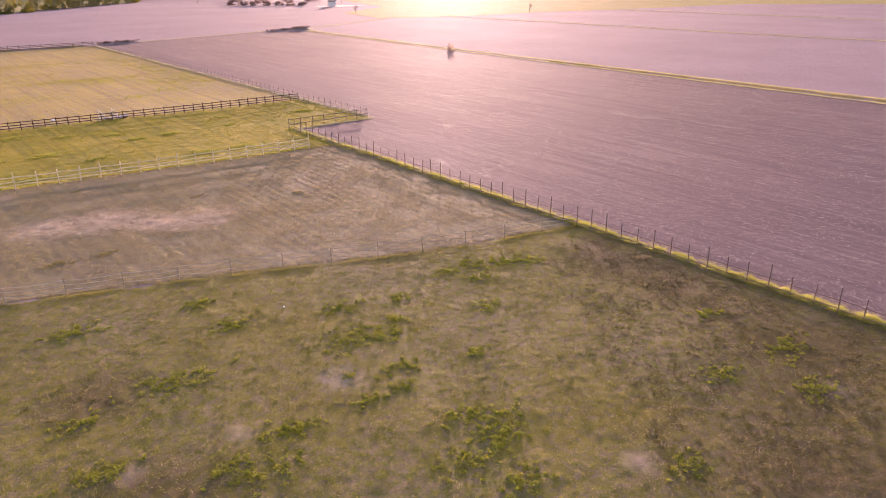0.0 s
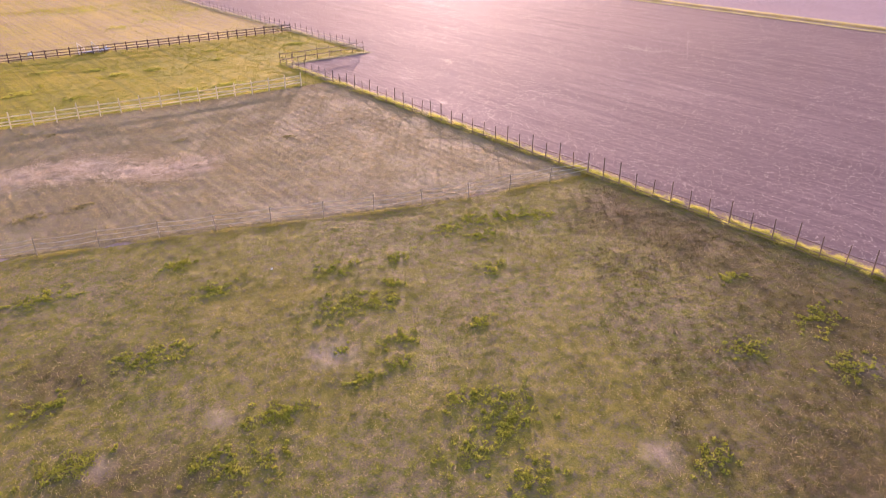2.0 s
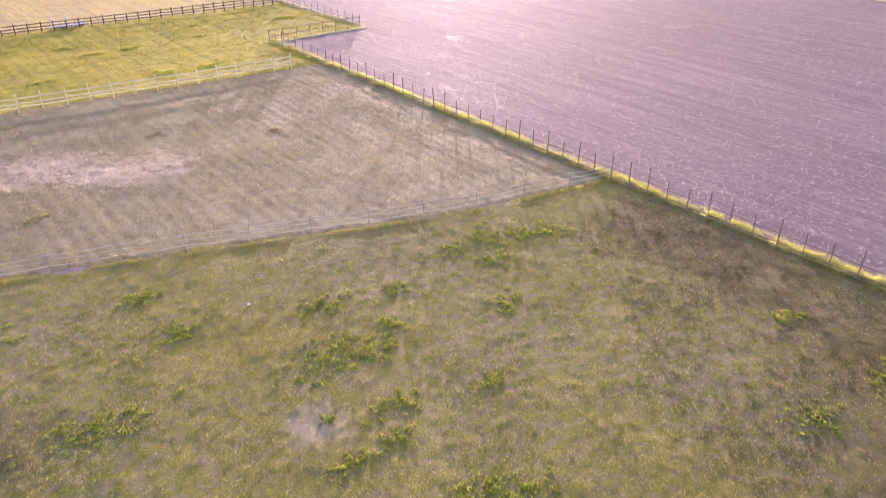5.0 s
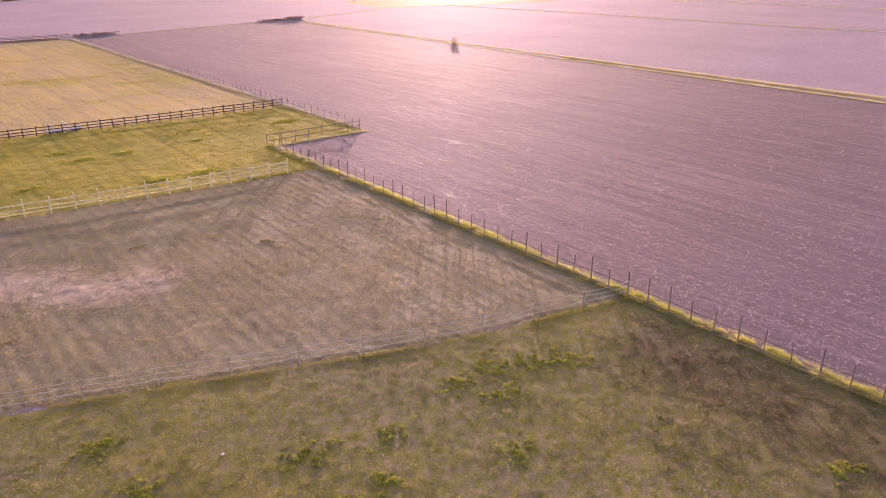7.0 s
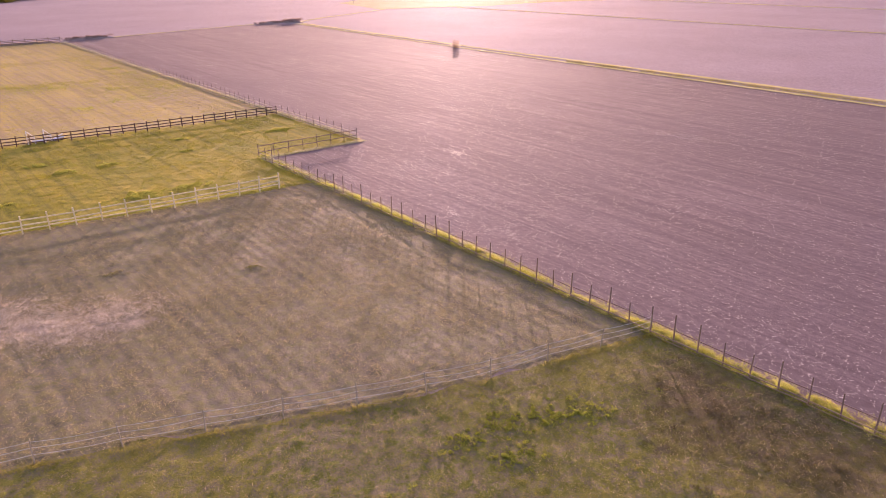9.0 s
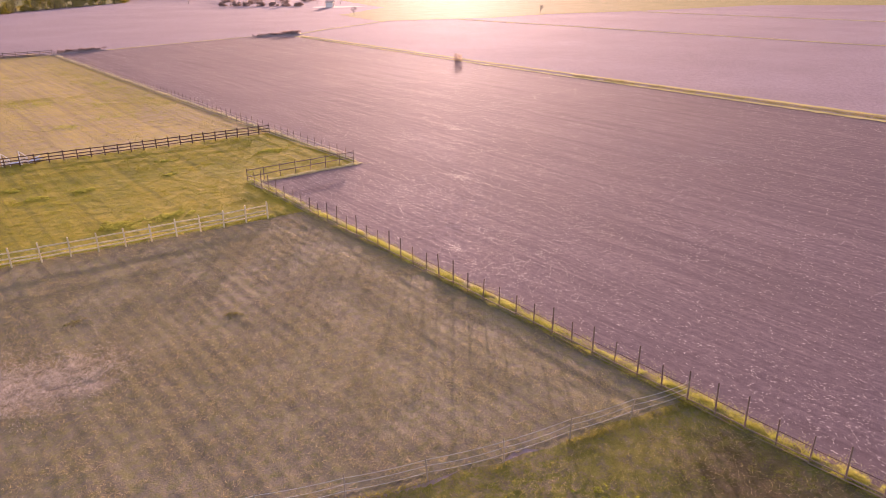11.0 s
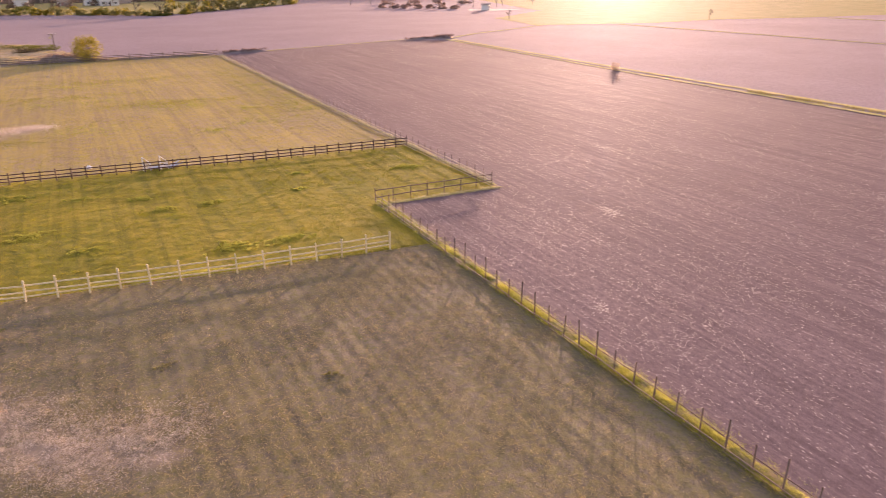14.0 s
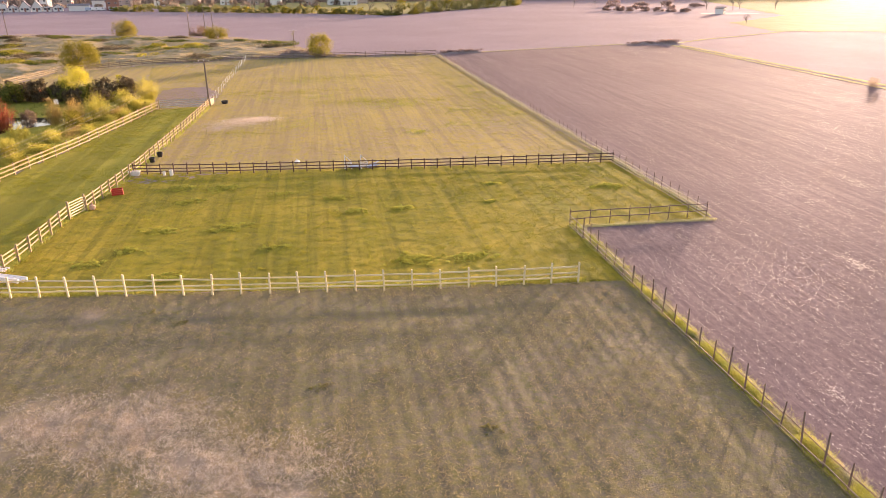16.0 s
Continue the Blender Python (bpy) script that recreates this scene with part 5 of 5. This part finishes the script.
strip_grass("verge_grass", [(WHITE_A[0] + 0.6, WHITE_A[1] + 0.2), (26.2, 68.7), (14.2, 70.3), (WHITE_B[0], WHITE_B[1] + 0.3)], 0.7, 500, 0.13, 0.028, GRASS_VERGE, "longer grass under the pale fence")
strip_grass("verge_grass", [(px - 0.3, py) for px, py in LEFT_LINE], 0.7, 300, 0.26, 0.04, GRASS_VERGE, "longer grass along the track fence")
strip_grass("verge_grass", [(5.8, 201.5), (50.0, 202.6)], 0.9, 60, 0.3, 0.06, GRASS_DRY, "rough grass along the far fence")
verge_bank("verge_bank", [(50.0, 203.4), (27.0, 203.4)], 1.6, 0.35, 94, "low brown earth bank behind the far fence", MUD)
verge_bank("verge_bank", [(27.0, 203.6), (5.6, 204.4)], 1.8, 0.5, 95, "brown earth bank behind the far fence", MUD)
verge_bank("verge_bank", [(5.6, 204.4), (-14.0, 198.9)], 1.8, 0.5, 96, "brown earth bank behind the far fence", MUD)
strip_grass("verge_grass", [(50.0, 203.2), (5.6, 204.0), (-14.0, 198.6)], 1.2, 110, 0.32, 0.06, STEMS, "rough dead grass on the bank behind the far fence", 0.7, 0.35)


def margin(pts, width, seed, label, per_m=70, high=0.09, wide=0.07):
    """A narrow strip of yellow grass between two fields."""
    left, right = [], []
    for k, (px, py) in enumerate(pts):
        (ax, ay), (bx, by) = pts[max(0, k - 1)], pts[min(len(pts) - 1, k + 1)]
        d = math.hypot(bx - ax, by - ay)
        ox, oy = -(by - ay) / d * width / 2, (bx - ax) / d * width / 2
        left.append((px + ox, py + oy))
        right.append((px - ox, py - oy))
    sheet("field_margin", left + right[::-1], 0.07, TURF_MARGIN, label, "margin", 0.12, seed)
    return strip_grass("margin_grass", pts, width * 0.8, per_m, high, wide, GRASS_PALE, label, 1.0, 0.08)


TURF_MARGIN = turf_material("margin_turf", (0.37, 0.32, 0.09), (0.47, 0.41, 0.16), (0.30, 0.23, 0.12), 0.05, 0.0, 1.2, spec=0.03)
margin([(115.2, -60.0), (114.8, 40.0), (114.9, 130.0), (117.0, 211.0)], 1.1, 21, "yellow grass margin along a ditch between ploughed fields")
margin([(119.6, -60.0), (118.9, 40.0), (117.6, 130.0), (119.0, 211.0)], 1.3, 22, "yellow grass margin along a ditch between ploughed fields")
strip_grass("ditch_grass", [(117.4, -60.0), (116.9, 40.0), (116.2, 105.0)], 1.5, 150, 0.30, 0.05, GRASS_WORN, "brown rank grass in the ditch between two margins", 0.6)
margin([(63.0, 206.0), (84.0, 211.5), (106.0, 216.9)], 0.8, 23, "yellow grass margin at the end of the field")
margin([(120.5, 215.5), (136.0, 226.0), (151.0, 233.0), (175.0, 246.0)], 1.2, 24, "yellow grass margin between far fields")
margin([(202.0, 236.0), (208.0, 185.0), (216.0, 100.0), (224.0, 60.0), (236.0, -40.0)], 1.6, 25, "yellow grass margin between far fields", 50, 0.2, 0.1)
margin([(300.0, 220.0), (316.0, 110.0), (330.0, 20.0)], 2.0, 26, "yellow grass margin between far fields", 40, 0.3, 0.2)


def tufted(name, poly, per_m2, each, spread, high, wide, material, lean, seed, label, patch=5.0, thin=0.25, single=0.0, limit=None, rows=0.0, lift=None):
    """Grass growing in small tufts, with single blades between them, thinner where the ground is worn."""
    cx, cy, r = scatter(poly, per_m2, seed)
    k = drift(cx, cy, patch, seed % 5)
    ok = k > thin + 0.25 * r.rand(len(cx))
    if rows:
        ok &= np.cos(2 * math.pi * (cx + 0.3 * value_noise(cx, cy, 6.0, 2)) / rows) > r.uniform(-1.1, 1.0, len(cx))
    if limit is not None:
        ok &= limit(cx, cy)
    cx, cy, k = cx[ok], cy[ok], k[ok]
    vigour = r.lognormal(0, 0.35, len(cx)) * (0.55 + 0.9 * k)
    ox, oy = r.normal(0, 1, (len(cx), each)), r.normal(0, 1, (len(cx), each))
    fall = np.exp(-(ox ** 2 + oy ** 2) / 3.0)
    sz = spread * (0.6 + 0.6 * vigour)[:, None]
    gx, gy = (cx[:, None] + ox * sz * 1.2).ravel(), (cy[:, None] + oy * sz * 0.9).ravel()
    tall = (high * vigour[:, None] * (0.35 + 0.8 * fall)).ravel()
    if single:
        sx, sy, r2 = scatter(poly, single, seed + 1)
        ok = drift(sx, sy, patch, seed % 5) > thin - 0.1 + 0.3 * r2.rand(len(sx))
        if limit is not None:
            ok &= limit(sx, sy)
        gx, gy = np.concatenate([gx, sx[ok]]), np.concatenate([gy, sy[ok]])
        tall = np.concatenate([tall, np.full(int(ok.sum()), high * 0.5)])
    return blades(name, gx, gy, r, tall, wide, material, lean, 0.012 if lift is None else 0.015 + lift(gx, gy), label)


def browned(x, y):
    """Where the grass is darker brown, by the field corner and under the tape fence's end."""
    dead = 1.3 * np.exp(-((x - 35) / 9) ** 2 - ((y - 12) / 15) ** 2) + 0.9 * np.exp(-((x - 25) / 6) ** 2 - ((y - 7) / 6) ** 2) + 0.12 * np.exp(-((x - 36) / 5) ** 2 - ((y - 25) / 5) ** 2) + 0.8 * np.exp(-((x - 4) / 4) ** 2 - ((y - 19) / 5) ** 2) + 0.6 * np.exp(-((x - 4) / 3) ** 2 - ((y - 30) / 3) ** 2)
    return dead > 0.25 + 0.9 * (drift(x, y, 2.2, 4) - 0.2)


def bare_corner(x, y):
    """The corner of the worn paddock left bare of grass."""
    return np.exp(-((x - 36.5) / 4.5) ** 2 - ((y - 40) / 7) ** 2)


NEAR_SEEN = [(-4, 8), (FENCE_X - 0.3, 2), (FENCE_X - 0.3, 31.7), (37.2, 32.2), (34.0, 32.7)] + [(px, py - 1.0) for px, py in WIRE_LINE[-4::-1] if px > -6]
tufted("paddock_grass", NEAR_SEEN, 15, 16, 0.07, 0.085, 0.018, GRASS_NEAR, 0.95, 51, "short tufted olive and straw grass", 1.7, 0.20, 60, lambda x, y: ~browned(x, y), 0.0, near_lift)
tufted("paddock_grass", NEAR_SEEN, 20, 16, 0.07, 0.085, 0.018, GRASS_BROWN, 0.95, 151, "short dark brown grass", 1.9, 0.16, 70, browned, 0.0, near_lift)
tufted("green_grass", NEAR_SEEN, 2.2, 24, 0.11, 0.085, 0.02, WEED, 0.9, 251, "small yellow-green tufts dotted over the turf", 3.2, 0.34, 0.0, lambda x, y: ~browned(x, y), 0.0, near_lift)
tufted("paddock_grass", MIDDLE, 16, 10, 0.06, 0.060, 0.022, GRASS_WORN, 0.85, 52, "thin dry brown grass on worn ground", 3.0, 0.12, 40, lambda x, y: (x > -3) & (bare_corner(x, y) < 0.35 + 0.5 * drift(x, y, 1.5, 2)), 0.85, worn_lift)
tufted("paddock_grass", GREEN, 7, 18, 0.12, 0.11, 0.025, GRASS_LUSH, 0.9, 53, "lush yellow-green paddock grass", 2.5, 0.1, 36, None, 0.0, lush_lift)
tufted("paddock_grass", FAR, 3.6, 8, 0.16, 0.10, 0.048, GRASS_DRY, 0.9, 54, "short golden grass of the dry paddock", 3.0, 0.15, 14, None, 0.0, dry_lift)
# sparse grass on the trodden strip beside the tape fence
gx, gy, rs = scatter([(px, py - 0.5) for px, py in WIRE_LINE[2:-2]] + [(px, py - 1.2) for px, py in WIRE_LINE[-3:1:-1]], 420, 171)
keep = drift(gx, gy, 0.8, 2) > 0.22 + 0.022 * np.clip(20 - gx, 0, 9) * 0.6 + 0.3 * rs.rand(len(gx))
blades("strip_grass", gx[keep], gy[keep], rs, 0.08, 0.018, GRASS_NEAR, 0.95, 0.03, "sparse grass on the trodden strip")
# track, meadow and yard
tufted("track_grass", TRACK, 6, 14, 0.14, 0.11, 0.040, GRASS_LUSH, 0.6, 55, "mown green grass on the track", 4.0, 0.22, 40)
gx, gy, rs = scatter([(-14.5, 80), (-10.0, 100), (-2.4, 137.5), (-6.0, 141), (-15.5, 118), (-18, 80)], 70, 59)
keep = drift(gx, gy, 3.0, 2) > 0.3
gx, gy = gx[keep], gy[keep]
blades("scrub_grass", gx, gy, rs, 0.85, 0.045, GRASS_VERGE, 0.55, 0.0, "tall dry golden grass beside the track")
gx, gy, rs = scatter(MEADOW, 13, 56)
keep = (gy < 151) & (((gx + 25.0) / 12.5) ** 2 + ((gy - 129.0) / 9.3) ** 2 > 1)
gx, gy = gx[keep], gy[keep]
blades("meadow_grass", gx, gy, rs, 0.28, 0.07, GRASS_NEAR, 0.7, 0.0, "rough green meadow grass")
gx, gy, rs = scatter(YARD, 40, 57)
keep = drift(gx, gy, 7.0, 1) > 0.45
gx, gy = gx[keep], gy[keep]
blades("yard_grass", gx, gy, rs, 0.14, 0.06, GRASS_DRY, 0.9, 0.0, "sparse dry grass")
gx, gy, rs = scatter(ROUGH, 6, 58)
keep = (drift(gx * 0.5, gy, 6.0, 2) > 0.36) & (gx > -110)
gx, gy = gx[keep], gy[keep]
blades("rough_grass", gx, gy, rs, 0.34, 0.14, STEMS, 0.8, np.clip(drift(gx * 0.45, gy, 4.5, 3) - 0.42, 0, 1) * 2.2, "tussocky grass of the rough land")

# weed clumps
def weed_clump(x, y, size, high, seed, label, material=None, leaf=0.036, wide=0.2):
    """A patch of leafy weeds: low domes of small leaves, close together in the middle."""
    r = np.random.RandomState(seed)
    k = max(5, int(32 * size ** 1.6))
    at = r.normal(0, 0.42 * size, (k, 2)) * (1.35, 0.8)
    rad = r.uniform(0.08, 0.24, k) * (wide / 0.2)
    cs = np.column_stack([x + at[:, 0], y + at[:, 1], 0.03 + 0.03 * r.rand(k)])
    v, q = leaf_cloud(cs, rad, 40 if wide < 0.25 else 48, leaf, r, (1, 1, high / wide))
    me = mesh_of("weed_clump", v, q)
    me.materials.append(material or WEED)
    return tagged(new("weed_clump", me), label, "weeds", "weed clumps", "stuff")


NEAR_CLUMPS = [(8.7, 29.8, 1.5), (7.7, 30.2, 0.9), (5.9, 38.2, 1.4), (12.3, 37.2, 1.1), (12.7, 33.6, 1.2), (18.7, 31.5, 1.2), (17.0, 28.1, 1.7), (18.6, 27.2, 1.1), (20.1, 28.3, 0.7), (15.1, 25.1, 0.5), (17.3, 24.1, 1.0), (16.3, 22.7, 0.7),
               (14.7, 22.7, 0.8), (10.5, 23.2, 1.1), (11.3, 23.0, 0.9), (8.8, 21.3, 1.2), (7.9, 22.3, 1.1), (16.9, 19.1, 1.1), (18.0, 18.1, 1.3), (17.2, 16.8, 1.7), (14.9, 16.8, 0.9), (25.2, 26.4, 0.9), (21.3, 22.9, 0.7), (26.7, 31.5, 1.0),
               (29.0, 13.8, 1.1), (33.8, 12.8, 1.5), (31.0, 10.2, 1.4), (21.5, 11.0, 1.0), (3.3, 25.2, 1.1), (4.5, 25.1, 0.9), (4.0, 29.2, 1.0), (34.3, 17.5, 0.9), (28.9, 31.6, 1.3), (30.6, 30.6, 1.3), (27.6, 29.6, 1.1), (32.4, 29.4, 0.9), (22.0, 30.5, 0.8), (16.0, 14.4, 1.2)]
for i, (wx, wy, size) in enumerate(NEAR_CLUMPS):
    weed_clump(wx, wy, size, 0.068, 900 + i, "clump of leafy green dock weeds in the turf")
for i, (wx, wy, size) in enumerate([(8.6, 82.0, 1.3), (13.7, 81.9, 1.4), (27.2, 72.8, 1.7), (30.9, 72.6, 1.5), (23.8, 84.2, 1.2), (27.6, 84.2, 1.1), (47.3, 87.0, 1.5), (10.0, 89.6, 1.1), (12.5, 93.1, 1.6), (8.2, 94.0, 1.4), (10.7, 72.6, 1.5), (5.0, 76.2, 1.1), (7.4, 78.3, 1.1), (17.5, 77.0, 0.9), (18.0, 90.5, 0.9), (22.5, 88.2, 1.0), (35.5, 84.6, 0.8), (37.0, 90.0, 0.8)]):
    weed_clump(wx, wy, size * 0.9, 0.11, 960 + i, "clump of taller grass in the green paddock", CLUMP, 0.05, 0.3)
for i, (wx, wy, size) in enumerate([(11.0, 67.8, 0.5), (27.7, 53.2, 0.6), (20.6, 57.9, 0.5), (12.9, 66.1, 0.6), (7.5, 49.0, 1.1), (10.4, 49.2, 0.9)]):
    weed_clump(wx, wy, size, 0.05, 990 + i, "low olive-brown tuft on worn ground", GRASS_WORN, 0.03)

# long drifts of fresher grass on the dry paddock
DRY_DRIFTS = [(31.5, 134.5, 2.6), (29.0, 140.0, 1.6), (34.8, 135.0, 1.8), (19.4, 121.9, 2.4), (19.1, 162.8, 2.0), (41.4, 118.1, 1.9), (38.8, 117.6, 1.6), (47.8, 135.7, 1.8), (47.9, 129.7, 1.7), (48.0, 124.2, 1.6), (13.6, 144.7, 1.8), (40.2, 128.5, 1.5), (21.3, 145.0, 1.8), (33.3, 114.3, 1.3), (47.5, 150.0, 1.7), (47.0, 143.0, 1.5)]
rs = np.random.RandomState(83)
gx = np.concatenate([rs.normal(wx, size, int(260 * size)) for wx, wy, size in DRY_DRIFTS])
gy = np.concatenate([rs.normal(wy, 0.9 * size, int(260 * size)) for wx, wy, size in DRY_DRIFTS])
keep = (drift(gx * 0.6, gy, 0.9, 3) > 0.36 + 0.2 * rs.rand(len(gx))) & (gx < 50)
blades("drift_grass", gx[keep], gy[keep], rs, 0.24, 0.06, CLUMP, 0.8, 0.02 + dry_lift(gx[keep], gy[keep]), "longer yellow-green grass in drifts on the dry paddock")

# dead stems lying on the turf
gx, gy, rs = scatter(MIDDLE, 130, 67)
keep = (gx > -3) & (drift(gx, gy, 1.6, 2) > 0.3 + 0.3 * rs.rand(len(gx)))
tagged(blades("dead_stems", gx[keep], gy[keep], rs, 0.17, 0.022, STEMS, 1.3, 0.035 + worn_lift(gx[keep], gy[keep]), "short pale stems lying on worn ground", 0.5), "", "dead grass")
gx, gy, rs = scatter(NEAR_SEEN, 70, 68)
keep = drift(gx, gy, 1.8, 1) > 0.3 + 0.3 * rs.rand(len(gx))
tagged(blades("dead_stems", gx[keep], gy[keep], rs, 0.13, 0.016, STEMS, 1.3, 0.045 + near_lift(gx[keep], gy[keep]), "short straw stems lying in the turf", 0.6), "", "dead grass")
# thinner turf behind and beside the flight
BESIDE = [(-34, -34), (FENCE_X - 0.3, -34), (FENCE_X - 0.3, 2), (-4, 8), (-4.5, 47.5), (-14, 51), (-34, 58)]
tufted("paddock_grass", BESIDE, 2.0, 8, 0.13, 0.10, 0.052, GRASS_NEAR, 0.85, 69, "short olive turf grass", 2.4, 0.17, 8)

# greener drifts in the near turf
rs = np.random.RandomState(66)
for px, py, r, n in ((29.6, 30.6, 2.6, 11000), (17.3, 17.0, 2.2, 7000), (12.0, 34.5, 3.0, 6000), (31.0, 24.0, 3.0, 6000), (17.8, 28.5, 2.4, 4000), (8.0, 28.5, 2.4, 4000), (10.0, 21.5, 2.0, 3500)):
    gx, gy = rs.normal(px, r, n), rs.normal(py, r * 0.8, n)
    ok = inside(gx, gy, NEAR_SEEN) & (drift(gx, gy, 0.9, 2) > 0.45)
    blades("green_grass", gx[ok], gy[ok], rs, 0.08, 0.018, WEED, 0.9, 0.015 + near_lift(gx[ok], gy[ok]), "greener drift of grass in the near turf")

# greener bands across the dry paddock
rs = np.random.RandomState(77)
for px, py, rx, ry, n in ((32.0, 138.0, 7.0, 1.6, 5000), (43.0, 128.0, 3.5, 5.0, 5000), (16.0, 150.0, 8.0, 2.0, 5000), (12.0, 118.0, 3.0, 1.2, 1800), (26.0, 166.0, 9.0, 2.5, 5000), (45.5, 160.0, 2.5, 14.0, 6000)):
    gx, gy = rs.normal(px, rx, n), rs.normal(py, ry, n)
    ok = inside(gx, gy, FAR) & (drift(gx, gy, 1.4, 2) > 0.42)
    blades("green_grass", gx[ok], gy[ok], rs, 0.14, 0.045, GRASS_LUSH, 0.85, 0.02 + dry_lift(gx[ok], gy[ok]), "greener band of grass in the dry paddock")

# hay trodden into the worn paddock
rs = np.random.RandomState(61)
for hx, hy, rx, ry, n in ((17.2, 52.0, 1.3, 0.8, 20000), (19.6, 52.6, 0.9, 0.7, 5000), (14.8, 54.2, 1.4, 0.9, 8000), (11.9, 56.4, 1.7, 1.1, 18000), (8.6, 57.0, 1.5, 0.9, 9000)):
    gx, gy = rs.normal(hx, rx * 1.3, n), rs.normal(hy, ry * 1.4, n)
    ok = drift(gx, gy, 0.9, 4) > 0.2 + 0.45 * rs.rand(n)
    gx, gy = gx[ok], gy[ok]
    tagged(blades("loose_hay", gx, gy, rs, 0.17, 0.016, STRAW, 1.3, 0.03 + worn_lift(gx, gy), "pale hay scattered and trodden on the ground", 0.6), "", "hay")
n = 8000
gx = np.concatenate([rs.normal(13.4, 1.2, n // 2), rs.normal(10.8, 1.9, n // 2)])
gy = np.concatenate([rs.normal(126.6, 0.9, n // 2), rs.normal(125.0, 1.5, n // 2)])
tagged(blades("loose_hay", gx, gy, rs, 0.16, 0.04, STRAW, 1.3, 0.05 + dry_lift(gx, gy), "pale hay scattered on the dry paddock", 0.7), "", "hay")

# ploughed field: clods and stubble flakes
def flakes(name, x, y, rs, size, material, label, category, tilt=1.0, z=0.034):
    n = len(x)
    a = rs.normal(math.pi / 2, 0.55, n)
    s = np.broadcast_to(size, (n,)) * rs.uniform(0.4, 1.5, n)
    u = np.stack([np.cos(a), np.sin(a), rs.normal(0, 0.07, n)], 1) * s[:, None]
    w = np.stack([-np.sin(a) * tilt, np.cos(a) * tilt, rs.uniform(-0.1, 0.3, n)], 1) * rs.uniform(0.011, 0.024, n)[:, None]
    c = np.stack([x, y, np.full(n, z)], 1)
    v = np.stack([c - u, c + w, c + u, c - w], 1).reshape(-1, 3)
    me = mesh_of(name, v, np.arange(4 * n).reshape(-1, 4))
    me.materials.append(material)
    return tagged(new(name, me), label, category, "", "stuff")


PLOUGHED = [(FENCE_X + 1.4, -5), (114, -40), (114, 210), (64, 204), (52.3, 200), (52.3, 76), (FENCE_X + 1.4, 76)]
gx, gy, rs = scatter(PLOUGHED, 25.0, 71)
keep = rs.rand(len(gx)) < (0.16 + 1.8 * (drift(gx, gy, 8.0, 5) * drift(gx, gy * 0.15, 1.5, 2)) ** 1.5) * (0.12 + 0.88 * np.exp(-(gx - 40) / 45))
gx, gy = gx[keep], gy[keep]
for px, py, rx, ry, n in ((79.2, 56.3, 0.5, 2.0, 260), (80.5, 53.0, 0.4, 1.5, 120), (56.0, 66.3, 0.35, 0.7, 130), (44.0, 52.8, 0.25, 0.5, 70), (70.0, 84.0, 0.5, 1.8, 120)):
    gx, gy = np.concatenate([gx, rs.normal(px, rx, n)]), np.concatenate([gy, rs.normal(py, ry, n)])
flakes("stubble_flakes", gx, gy, rs, 0.060 + 0.0013 * (gx - 40), FLINT, "pale flints and straw glinting on the ploughed soil", "stones")

# thin pale grass straggling from the verge onto the soil
rs = np.random.RandomState(81)
strip_grass("verge_grass", [(FENCE_X + 1.05, 0.0), (FENCE_X + 1.05, 76.5)], 0.8, 110, 0.12, 0.022, GRASS_PALE, "thin pale grass straggling onto the soil", 1.1)
strip_grass("verge_grass", [(px + 1.2, py) for px, py in BOUND_B], 0.7, 60, 0.12, 0.035, GRASS_PALE, "thin pale grass straggling onto the soil", 1.1)
